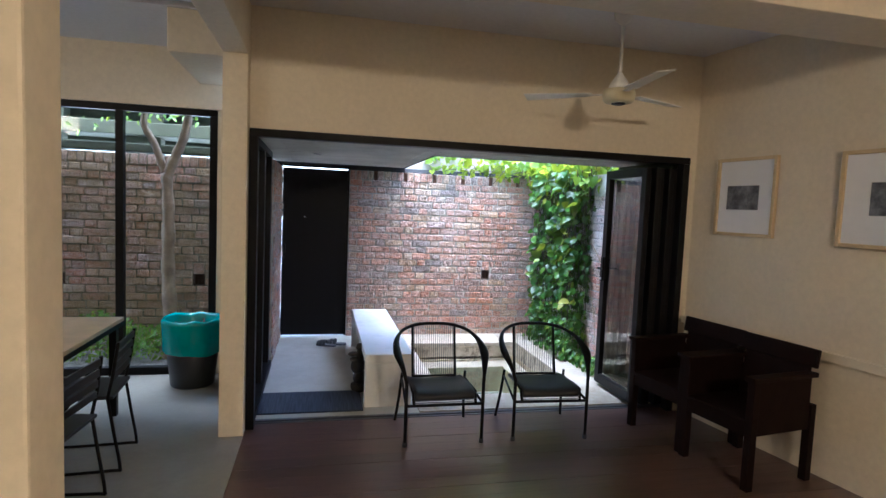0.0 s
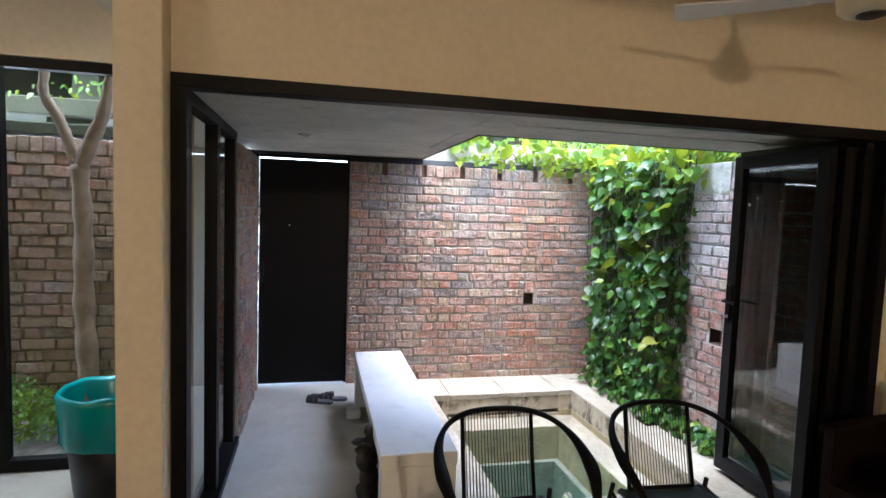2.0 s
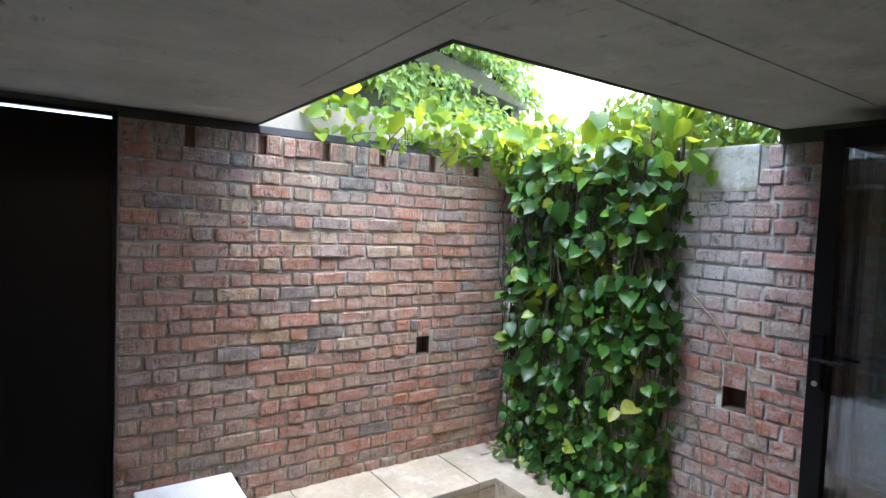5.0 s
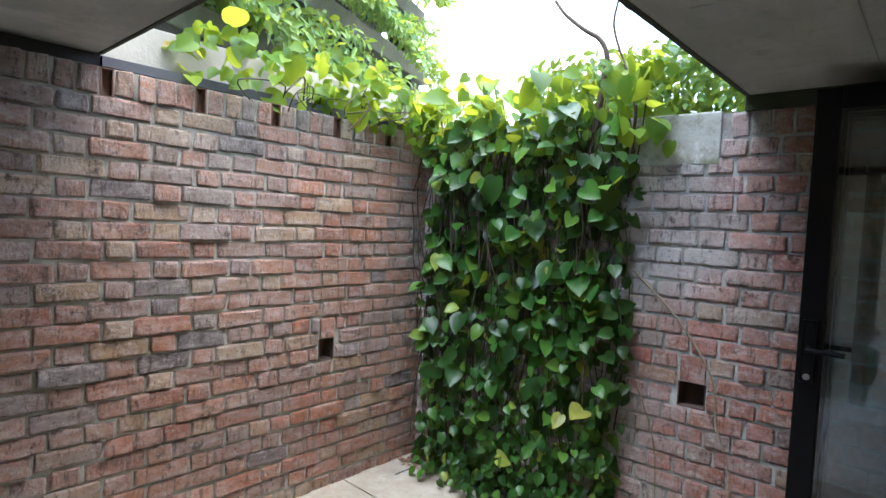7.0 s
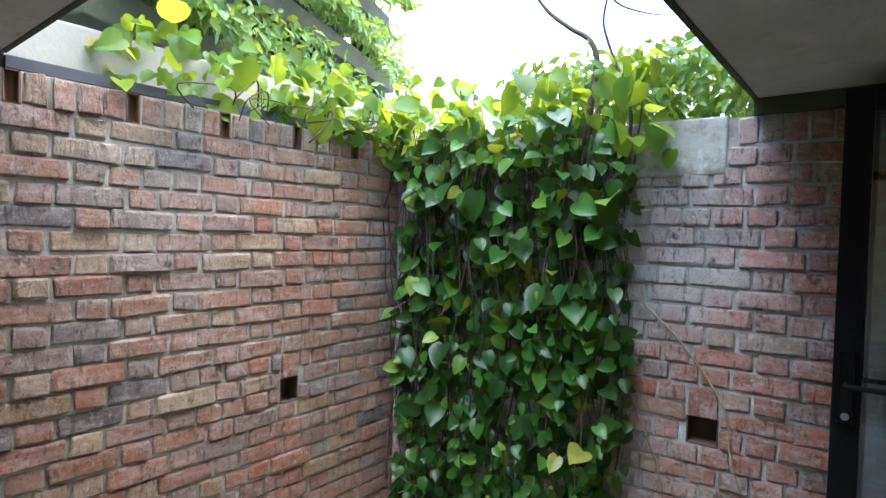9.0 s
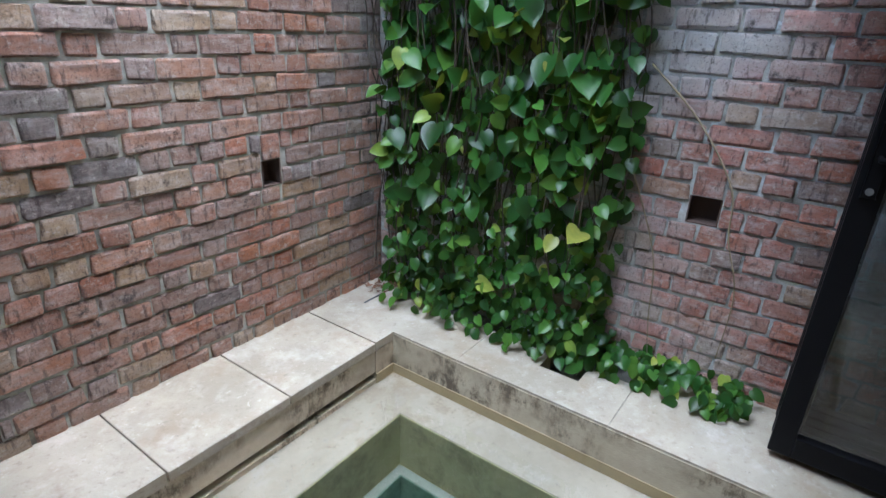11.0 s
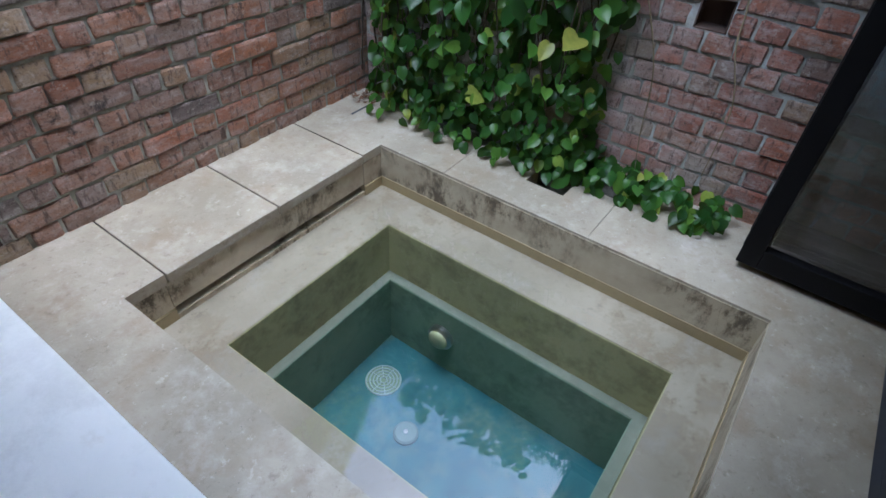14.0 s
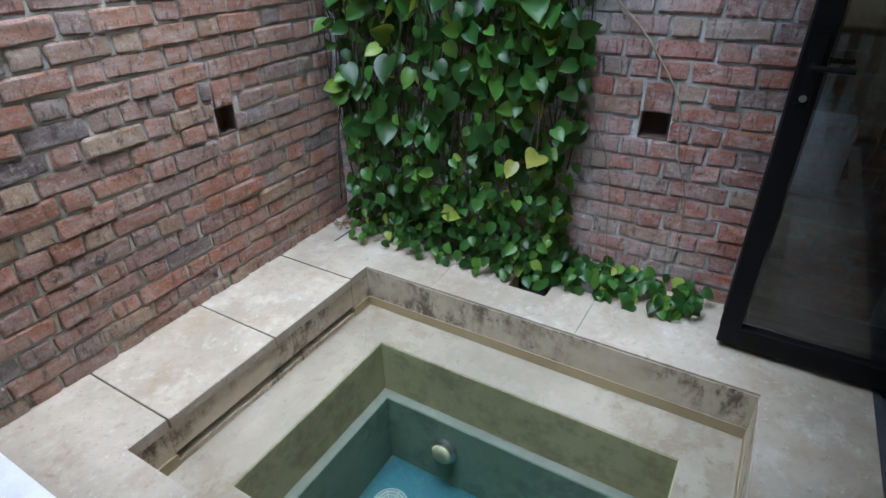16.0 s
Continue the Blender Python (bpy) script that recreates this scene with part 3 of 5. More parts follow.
structure("dado_ledge", boxes((0, 7.5, -0.035, -0.002, 0.80, 0.86), bev=0.006), CREAM, "cream ledge along the wall", "trim", RW)
structure("wall_jamb", boxes((-2.2, 0.10, 0.86, 0.98, 0, 3.0), bev=0.006), CREAM, "cream wall end of a wide opening", "wall")
structure("wall_west_room", boxes((-6.4, -6.2, -3.4, 5.6, 0, 3.0)), CREAM, "plain cream wall", "wall")
structure("wall_south_room", boxes((-6.4, 4.8, -3.4, -3.2, 0, 3.0)), CREAM, "plain cream wall", "wall")

# ---------------------------------------------------------------- folding doors and glazing
frame_black = thing("door_frame", "black aluminium frame of the wide folding doors", "door frame", kind="structure")
part("head", boxes((0.02, 3.49, 4.03, 4.118, 2.122, 2.176), bev=0.004), BLACK, frame_black)
part("post_left", boxes((0.02, 0.078, 4.03, 4.116, FLOOR, 2.122), bev=0.004), BLACK, frame_black)
part("post_right", boxes((3.43, 3.488, 4.03, 4.116, FLOOR, 2.122), bev=0.004), BLACK, frame_black)


def glazed_leaf(name, width, z0, z1, stile, label, category, m, handle=False, group="", deep=0.045):
    t = thing(name, label, category, m, group)
    d = deep / 2
    part("stile", boxes((0, stile, -d, d, z0, z1), bev=0.004), BLACK, t)
    part("stile", boxes((width - stile, width, -d, d, z0, z1), bev=0.004), BLACK, t)
    part("top_rail", boxes((stile, width - stile, -d, d, z1 - stile, z1), bev=0.004), BLACK, t)
    part("bottom_rail", boxes((stile, width - stile, -d, d, z0, z0 + stile * 1.15), bev=0.004), BLACK, t)
    pane = part("pane", sheet("y", 0.0, stile, width - stile, z0 + stile, z1 - stile), DOOR_GLASS, t, "clear reflecting glass")
    pane.visible_shadow = False
    if handle:
        for s in (-1, 1):
            bm = bmesh.new()
            box(bm, stile * 0.25, stile * 0.75, s * d, s * (d + 0.012), z0 + 0.98, z0 + 1.2, 0.003)
            tube(bm, [(stile * 0.5, s * d, z0 + 1.1), (stile * 0.5, s * (d + 0.05), z0 + 1.1), (stile * 0.5 + 0.11, s * (d + 0.055), z0 + 1.1)], 0.009, 8)
            part("handle", bm, BLACK, t, "black lever handle")
        bm = bmesh.new()
        tube(bm, [(stile * 0.5, -d - 0.014, z0 + 1.0), (stile * 0.5, -d - 0.02, z0 + 1.0)], 0.011, 12)
        part("lock_cylinder", bm, STEEL, t, "steel lock cylinder")
    return t


for i in range(5):
    x = 3.163 + 0.060 * i
    glazed_leaf("folding_door", 0.68, 0.075, 2.085, 0.075, "black-framed glass folding door, folded back in a stack", "door",
                pose(x, 4.765 - (0.012 if i % 2 else 0), 0, 0, 0, -90 + (1.2 if i % 2 else -1.0)), i == 0, "folded door leaves")

side = thing("side_glazing", "black-framed fixed glazing between passage and garden", "window", kind="structure")
part("top_rail", boxes((-0.02, 0.045, 4.13, 5.66, 2.10, 2.155), bev=0.004), BLACK, side)
part("bottom_rail", boxes((-0.03, 0.07, 4.13, 5.66, FLOOR, 0.085), bev=0.004), BLACK, side)
for y in (4.91, 5.56):
    part("post", boxes((-0.02, 0.045, y, y + 0.09, 0.085, 2.10), bev=0.004), BLACK, side)
for a, b in ((4.132, 4.91), (5.01, 5.56)):
    pane = part("pane", sheet("x", 0.012, a, b, 0.085, 2.10), GLASS, side)
    pane.visible_shadow = False

garden_glazing = thing("garden_glazing", "tall black-framed glazing towards the planted court", "window", kind="structure")
part("top_rail", boxes((-6.2, -0.42, 5.43, 5.50, 2.42, 2.48), bev=0.003), BLACK, garden_glazing)
part("bottom_rail", boxes((-6.2, -0.42, 5.43, 5.50, FLOOR, 0.10), bev=0.003), BLACK, garden_glazing)
for x in (-0.49, -1.275, -2.35, -3.4, -4.45, -5.5):
    part("mullion", boxes((x, x + 0.065, 5.43, 5.50, 0.10, 2.42), bev=0.003), BLACK, garden_glazing)
for a, b in ((-1.21, -0.49), (-2.285, -1.275), (-3.335, -2.35), (-4.385, -3.4), (-5.435, -4.45)):
    pane = part("pane", sheet("y", 5.465, a, b, 0.10, 2.42), GLASS, garden_glazing)
    pane.visible_shadow = False

# ---------------------------------------------------------------- black entrance door
door = thing("door_1", "black steel entrance door, closed with light in the gap", "door", kind="structure")
part("leaf", boxes((0.066, 0.844, 6.93, 6.97, 0.038, 2.090), bev=0.004), DOOR_BLACK, door)
part("jamb", boxes((0.0, 0.062, 6.925, 6.965, FLOOR, 2.13), bev=0.004), BLACK, door)
part("jamb", boxes((0.836, 0.858, 6.92, 6.99, FLOOR, 2.13), bev=0.004), BLACK, door)
part("head", boxes((0.062, 0.836, 6.94, 6.99, 2.105, 2.13), bev=0.004), BLACK, door)
bm = bmesh.new()
tube(bm, [(0.33, 6.932, 1.50), (0.33, 6.922, 1.50)], 0.007, 10)
part("peephole", bm, STEEL, door, "small bright peephole")
bm = boxes((0.075, 0.10, 6.90, 6.93, 0.98, 1.02), (0.09, 0.11, 6.905, 6.93, 1.04, 1.16), bev=0.003)
tube(bm, [(0.088, 6.90, 0.94), (0.088, 6.90, 1.12)], 0.008, 8)
part("bolt", bm, BLACK, door, "black sliding bolt")
for x in (0.2, 0.74):
    bm = bmesh.new()
    tube(bm, [(x, 6.95, FLOOR), (x, 6.95, 0.05)], 0.006, 6)
    part("drop_rod", bm, BLACK, door)

# ---------------------------------------------------------------- neighbouring planter terraces and distance
# Flashing; under the soffit it fills a light gap as the dark shadow line.
structure("flashing", boxes((-0.3, 1.54, 6.94, 7.0, 2.131, 2.158), (0.86, 1.54, 6.94, 7.08, 2.10, 2.131), (1.54, 3.6, 6.92, 7.08, 2.11, 2.15)), RUBBER, "dark flashing strip, doubling as the shadow line under the soffit", "trim")
# Filler added against light leaks; the moss tone only makes it read dark.
structure("wall_head", boxes((3.44, 3.9, 4.2, 5.069, 2.095, 2.159), (3.6, 3.9, 4.2, 7.0, -0.1, 2.095)), MOSSY, "dark fill added to stop light under the soffit", "wall")
structure("parapet_beam", boxes((0.3, 4.4, 7.08, 7.3, 2.15, 2.36), bev=0.01), BEAM_OUT, "weathered concrete beam behind the brick wall", "beam")
structure("garden_coping", boxes((-6, -0.24, 6.14, 6.40, 2.12, 2.20), bev=0.01), MOSSY, "mossy concrete coping on the garden wall", "coping")
NB = pose(4.86, 8.30, 0, 0, 0, 22)


def planter_terrace(m, length, label):
    t = thing("planter_terrace", label, "building", m)
    for i, z in enumerate((2.40, 2.92, 3.48, 4.1, 4.7)):
        part("tier", boxes((-length, 0, 0.06 * i, 0.6, z, z + 0.16), bev=0.012), MOSSY, t, "mossy concrete planter ledge")
        for k in range(int(length / 1.1) + 1):
            x = -0.12 - 1.1 * k
            part("pier", boxes((x - 0.12, x + 0.1, 0.14 + 0.06 * i, 0.34 + 0.06 * i, z + 0.16, z + 0.54), bev=0.008), MOSSY, t)
    for k in range(2, int(length / 1.1) + 1 if length > 5 else 2):
        part("pier", boxes((-0.45 - 1.1 * k, -0.05 - 1.1 * k, 0.14, 0.34, 2.1, 2.4), bev=0.008), MOSSY, t)
    part("back_wall", boxes((-length, 0, 0.6, 0.8, 2.32, 5.6)), MOSSY, t)
    return t


planter_terrace(NB, 3.3, "mossy concrete planter tiers with trailing shrubs")
NB2 = pose(1.92, 7.34, 0)
planter_terrace(NB2, 8.0, "mossy planter tiers above the planted court")
structure("neighbour_wall", boxes((4.2, 16, 10.2, 10.5, 0, 6.0), bev=0.01), WHITE_WALL, "bright white wall of the neighbouring house", "wall")

# ---------------------------------------------------------------- passage things
bench = thing("cement_bench", "long white cement bench on end supports beside the pool", "bench")
part("top", boxes((0.895, 1.29, 4.38, 6.36, 0.40, 0.47), bev=0.008), BENCH, bench)
part("end_panel", boxes((0.90, 1.285, 4.385, 4.50, FLOOR, 0.40), bev=0.006), BENCH, bench)
part("end_panel", boxes((0.90, 1.285, 6.24, 6.355, FLOOR, 0.40), bev=0.006), BENCH, bench)
part("back_panel", boxes((1.22, 1.285, 4.50, 6.24, FLOOR, 0.40)), BENCH, bench)


def lumps(bm, specs):
    for x, y, z, rx, ry, rz in specs:
        g = bmesh.ops.create_icosphere(bm, subdivisions=3, radius=1.0)["verts"]
        for v in g:
            k = 1 + 0.16 * noise.noise(v.co * 2.3 + Vector((x * 9, y * 9, z * 9)))
            v.co = Vector((x + v.co.x * rx * k, y + v.co.y * ry * k, z + v.co.z * rz * k))


bm = bmesh.new()
lumps(bm, [(0, 0, 0.035, 0.06, 0.07, 0.04), (0, 0, 0.10, 0.045, 0.05, 0.055), (-0.012, 0, 0.185, 0.05, 0.055, 0.06), (0.005, 0, 0.27, 0.036, 0.042, 0.05),
           (-0.045, 0.0, 0.275, 0.04, 0.026, 0.017), (-0.04, 0.0, 0.235, 0.03, 0.024, 0.02), (0.0, 0.0, 0.325, 0.03, 0.035, 0.03)])
tagged(part("stone_figure", bm, STONE_DARK, smooth=True, at=pose(0.885, 4.80, FLOOR) @ Matrix.Diagonal((1.25, 1.2, 1.22, 1))), "dark carved stone figure standing under the bench", "sculpture")
tagged(part("stone_block", boxes((0.82, 0.93, 5.98, 6.10, FLOOR, 0.10), bev=0.02), BENCH), "small white stone block beside the bench end", "stone")

bm = bmesh.new()
box(bm, 0.02, 0.885, 4.305, 4.785, FLOOR + 0.002, FLOOR + 0.014, 0.003)
tagged(part("door_mat", bm, MAT_BLUE), "blue-grey ribbed door mat on the cement floor", "mat")


def sandal(at):
    t = thing("sandal", "dark grey rubber slipper lying by the black door", "slipper", at, "pair of slippers")
    bm = bmesh.new()
    outline = [(0.035, -0.13), (0.045, -0.06), (0.04, 0.0), (0.05, 0.07), (0.04, 0.12), (0.0, 0.14), (-0.04, 0.12), (-0.047, 0.06), (-0.04, 0.0), (-0.043, -0.06), (-0.035, -0.13), (0, -0.145)]
    lo = [bm.verts.new((x, y, 0)) for x, y in outline]
    hi = [bm.verts.new((x * 0.96, y * 0.98, 0.026)) for x, y in outline]
    bm.faces.new(lo[::-1])
    bm.faces.new(hi)
    for i in range(12):
        bm.faces.new((lo[i], lo[(i + 1) % 12], hi[(i + 1) % 12], hi[i]))
    part("sole", bm, RUBBER_PALE, t, "pale grey sole")
    bm = bmesh.new()
    for y, hgt in ((0.015, 0.07), (0.06, 0.066), (0.10, 0.05)):
        arc = [(0.05 * math.cos(math.pi * s / 10), y, 0.012 + hgt * math.sin(math.pi * s / 10)) for s in range(11)]
        tube(bm, arc, 0.022, 6, flat=[0.35] * 11)
    part("strap", bm, RUBBER, t)
    return t


s1 = sandal(pose(0.615, 6.40, FLOOR, 0, 0, 68) @ Matrix.Diagonal((0.85, 0.85, 0.85, 1)))
copy_thing(s1, pose(0.73, 6.45, FLOOR, 0, 0, 80))

lamp = thing("ceiling_spotlight", "small recessed round downlight in the concrete soffit", "lamp")
bm = bmesh.new()
lathe(bm, [(0.045, 0.0), (0.045, -0.008), (0.034, -0.012), (0.030, 0.0)], 24, pose(0.478, 5.59, SOFFIT_Z))
part("trim_ring", bm, STEEL, lamp)

# ---------------------------------------------------------------- pool fittings
light = thing("pool_lamp", "round underwater lamp on the pool wall, switched off", "lamp", pose(JX1 - e, 5.775, -0.675, 0, -90, 0))
bm = bmesh.new()
lathe(bm, [(0.070, 0.0), (0.070, 0.022), (0.058, 0.032), (0.055, 0.032)], 28)
part("rim", bm, STEEL, light)
bm = bmesh.new()
lathe(bm, [(0.054, 0.02), (0.054, 0.04), (0.046, 0.05), (0.02, 0.054), (0.004, 0.055)], 28)
part("lens", bm, plain("old_white_lens", (0.40, 0.42, 0.25), 0.35), light, "yellowed lens", True)


def grille(name, at, radius, label):
    t = thing(name, label, "drain", at)
    for k, r in enumerate((1.0, 0.8, 0.6, 0.4, 0.2)):
        bm = bmesh.new()
        tube(bm, [(radius * r * math.cos(a * math.pi / 18), radius * r * math.sin(a * math.pi / 18), 0.006) for a in range(36)], radius * 0.055, 6, True)
        part("ring", bm, GRILLE, t)
    for k in range(8):
        bm = bmesh.new()
        a = k * math.pi / 4
        tube(bm, [(radius * 0.15 * math.cos(a), radius * 0.15 * math.sin(a), 0.006), (radius * math.cos(a), radius * math.sin(a), 0.006)], radius * 0.045, 6)
        part("spoke", bm, GRILLE, t)
    bm = bmesh.new()
    lathe(bm, [(radius * 0.98, 0.0), (radius * 0.98, 0.003)], 32)
    part("plate", bm, POOL_LOW, t)
    return t


grille("floor_drain", pose(2.39, 5.945, BZ), 0.088, "white round plastic drain grille on the pool floor")
inlet = thing("pool_inlet", "round white inlet cap on the pool floor", "inlet", pose(2.228, 5.667, BZ))
bm = bmesh.new()
lathe(bm, [(0.06, 0.0), (0.06, 0.012), (0.05, 0.018), (0.012, 0.02)], 28)
# The cap's colour takes in the water's green tint.
part("cap", bm, plain("water_tinted_cap_plastic", (0.13, 0.20, 0.18), 0.5), inlet)
bm = bmesh.new()
lathe(bm, [(0.010, 0.018), (0.010, 0.028), (0.004, 0.03)], 12)
part("screw", bm, STEEL, inlet)

# ---------------------------------------------------------------- string armchairs


def string_chair():
    t = thing("string_armchair", "black tubular armchair with a corded back and woven seat", "chair", group="string armchairs")
    W, D = 0.275, 0.24

    def bar(name, pts, r=0.011, mat_=BLACK, **kw):
        bm = bmesh.new()
        tube(bm, pts, r, 8, **kw)
        return part(name, bm, mat_, t, smooth=True)

    for s in (-1, 1):
        bar("front_leg", [(s * W, -D, 0), (s * W, -D, 0.2), (s * W, -D + 0.005, 0.46)], 0.0125)
        bar("rear_leg", [(s * W, D, 0), (s * (W - 0.02), D - 0.04, 0.2), (s * (W - 0.03), D - 0.09, 0.40)])
        bar("foot", [(s * W, -D, 0), (s * W, -D, 0.03)], 0.017, RUBBER)
    bar("front_stretcher", [(-W, -D, 0.285), (W, -D, 0.285)])
    for s in (-1, 1):
        bar("side_rail", [(s * W, -D, 0.285), (s * (W - 0.03), D - 0.09, 0.35)], 0.009)
    # the hoop: from one front leg out, up and over the back to the other
    half = [(W, -D, 0.44), (W + 0.02, -D + 0.06, 0.53), (W + 0.045, -0.08, 0.605), (W + 0.035, 0.06, 0.67), (W - 0.025, 0.17, 0.72), (0.14, 0.235, 0.748), (0, 0.25, 0.755)]
    pts = curve_points(half + [(-x, y, z) for x, y, z in half[-2::-1]], 6)
    n = len(pts)
    flat = [1.0 + 1.6 * max(0.0, 1 - abs(abs(i / (n - 1) - 0.5) - 0.33) / 0.13) for i in range(n)]
    bm = bmesh.new()
    tube(bm, pts, 0.0125, 10, flat=flat)
    part("hoop", bm, BLACK, t, "curved hoop with flat cord-wrapped arms", True)
    for s in (-1, 1):
        bar("back_post", [(s * 0.165, 0.14, 0.37), (s * 0.165, 0.19, 0.56), (s * 0.165, 0.228, 0.74)], 0.010)
    bar("back_rail", [(-0.165, 0.14, 0.375), (0.165, 0.14, 0.375)], 0.009)
    for k in range(21):
        x = -0.15 + 0.015 * k
        bar("cord", [(x, 0.142, 0.375), (x, 0.236 + 0.01 * (1 - abs(x) / 0.165), 0.745 + 0.008 * (1 - abs(x) / 0.165))], 0.0024, STRING)
    # woven seat with a rolled front
    bm = bmesh.new()
    prof = [(-0.246, 0.335), (-0.236, 0.360), (-0.215, 0.376), (-0.18, 0.385), (-0.05, 0.382), (0.08, 0.375), (0.15, 0.372)]
    cols = 17
    top, bot = [], []
    for y, z in prof:
        top.append([bm.verts.new(((c / (cols - 1) - 0.5) * 0.43, y, z - 0.012 * math.cos((c / (cols - 1) - 0.5) * math.pi))) for c in range(cols)])
        bot.append([bm.verts.new(((c / (cols - 1) - 0.5) * 0.43, y + 0.012, z - 0.022)) for c in range(cols)])
    for i in range(len(prof) - 1):
        for c in range(cols - 1):
            bm.faces.new((top[i][c], top[i][c + 1], top[i + 1][c + 1], top[i + 1][c]))
            bm.faces.new((bot[i][c], bot[i + 1][c], bot[i + 1][c + 1], bot[i][c + 1]))
    for a in (0, cols - 1):
        for i in range(len(prof) - 1):
            bm.faces.new((top[i][a], bot[i][a], bot[i + 1][a], top[i + 1][a]))
    for r in (0, -1):
        for c in range(cols - 1):
            bm.faces.new((top[r][c], top[r][c + 1], bot[r][c + 1], bot[r][c]))
    bmesh.ops.recalc_face_normals(bm, faces=bm.faces[:])
    part("seat", bm, SEAT_BLACK, t, "black woven seat with a rolled front", True)
    for z in (0.305, 0.322):
        bar("seat_cord", [(-0.22, -0.245, z), (0.22, -0.245, z)], 0.003, STRING)
    for s in (-1, 1):
        bar("seat_bar", [(s * 0.22, -0.24, 0.29), (s * 0.225, -0.215, 0.365), (s * 0.22, -0.1, 0.372), (s * 0.2, 0.15, 0.365)], 0.010)
    return t


ch = string_chair()
ch.matrix_basis = pose(1.388, 3.86, FLOOR, 0, 0, 0.5)
copy_thing(ch, pose(2.19, 3.85, FLOOR, 0, 0, -3))

# ---------------------------------------------------------------- dark wooden armchairs along the wall


def wooden_armchair(at):
    t = thing("wooden_armchair", "dark-stained wooden armchair with panelled arms against the wall", "chair", at, "wooden armchairs")
    W, D = 0.55, 0.56   # local x runs along the front, local y to the back
    for x in (0.0, W - 0.05):
        part("front_leg", boxes((x, x + 0.05, 0, 0.05, 0, 0.68), bev=0.004), DARK_WOOD, t)
        part("rear_leg", boxes((x, x + 0.05, D - 0.05, D, 0, 0.50), bev=0.004), DARK_WOOD, t)
        part("arm", boxes((x - 0.012, x + 0.062, -0.02, D - 0.02, 0.68, 0.71), bev=0.006), DARK_WOOD, t)
        part("arm_panel", boxes((x + 0.012, x + 0.038, 0.05, D - 0.05, 0.34, 0.68)), DARK_WOOD, t)
    part("front_rail", boxes((0.05, W - 0.05, 0.008, 0.04, 0.33, 0.41), bev=0.003), DARK_WOOD, t)
    part("rear_rail", boxes((0.05, W - 0.05, D - 0.04, D - 0.01, 0.33, 0.41), bev=0.003), DARK_WOOD, t)
    part("seat", boxes((0.04, W - 0.04, 0.0, D - 0.06, 0.41, 0.44), bev=0.008), DARK_WOOD, t)
    lean = Matrix.Translation((0, D - 0.09, 0.44)) @ pose(0, 0, 0, -9, 0, 0)
    bm = bmesh.new()
    box(bm, 0.0, W, 0, 0.03, 0.30, 0.42, 0.006, lean)
    part("top_rail", bm, DARK_WOOD, t)
    bm = bmesh.new()
    box(bm, 0.04, W - 0.04, 0.008, 0.024, 0.0, 0.30, 0.0, lean)
    part("back_panel", bm, DARK_WOOD, t)
    return t


for u, off in ((0.13, 0.0), (0.69, 0.02)):
    m = RW @ pose(u, -0.65 - off, FLOOR)
    wooden_armchair(m)

# ---------------------------------------------------------------- framed photographs


def picture(u0, u1, z0, z1, p0, p1, q0, q1, label):
    t = thing("framed_picture", label, "picture", RW, "framed pictures")
    for a in ((u0, u0 + 0.025, z0, z1), (u1 - 0.025, u1, z0, z1), (u0 + 0.025, u1 - 0.025, z0, z0 + 0.025), (u0 + 0.025, u1 - 0.025, z1 - 0.025, z1)):
        part("frame_bar", boxes((a[0], a[1], -0.032, -0.002, a[2], a[3]), bev=0.003), PALE_WOOD, t)
    part("mat_board", boxes((u0 + 0.02, u1 - 0.02, -0.014, -0.003, z0 + 0.02, z1 - 0.02)), PAPER, t)
    part("print", boxes((p0, p1, -0.019, -0.0145, q0, q1)), PHOTO, t, "small dark landscape photograph")


picture(0.25, 0.76, 1.56, 2.15, 0.35, 0.62, 1.76, 1.94, "pale wooden frame with a small dark photograph in a white mat")
picture(1.20, 1.80, 1.54, 2.14, 1.38, 1.66, 1.74, 1.94, "pale wooden frame with a dark photograph hanging on the cream wall")

# ---------------------------------------------------------------- ceiling fan
fan = thing("ceiling_fan", "old white three-blade ceiling fan with a cream motor", "fan", pose(2.385, 3.30, 0))
bm = bmesh.new()
lathe(bm, [(0.012, 2.52), (0.012, 2.93)], 12)
part("rod", bm, FAN_WHITE, fan)
bm = bmesh.new()
lathe(bm, [(0.012, 2.90), (0.05, 2.93), (0.065, 3.0)], 24)
part("canopy", bm, FAN_WHITE, fan, smooth=True)
bm = bmesh.new()
lathe(bm, [(0.075, 2.49), (0.06, 2.53), (0.03, 2.575), (0.014, 2.60)], 24)
part("upper_cup", bm, FAN_WHITE, fan, smooth=True)
bm = bmesh.new()
lathe(bm, [(0.045, 2.405), (0.085, 2.41), (0.10, 2.425), (0.104, 2.465), (0.098, 2.49), (0.07, 2.495)], 32)
motor = part("motor", bm, FAN_CREAM, fan, "cream enamel motor housing", True)
bm = bmesh.new()
lathe(bm, [(0.03, 2.395), (0.044, 2.40), (0.044, 2.41)], 20)
part("cap", bm, BIN, motor)
for ang in (22, 145, 263):
    bm = bmesh.new()
    box(bm, 0.09, 0.19, -0.02, 0.02, 2.462, 2.468, 0.002)
    box(bm, 0.17, 0.62, -0.058, 0.058, 2.466, 2.473, 0.002)
    for v in bm.verts:
        if v.co.x > 0.2:
            v.co.z += 0.18 * v.co.y
        elif v.co.x > 0.165:
            v.co.y *= 0.75
    part("blade", bm, FAN_WHITE, fan, at=pose(0, 0, 0, 0, 0, ang))

# ---------------------------------------------------------------- dining side
table = thing("dining_table", "long dining table with an oak top and black legs", "table")
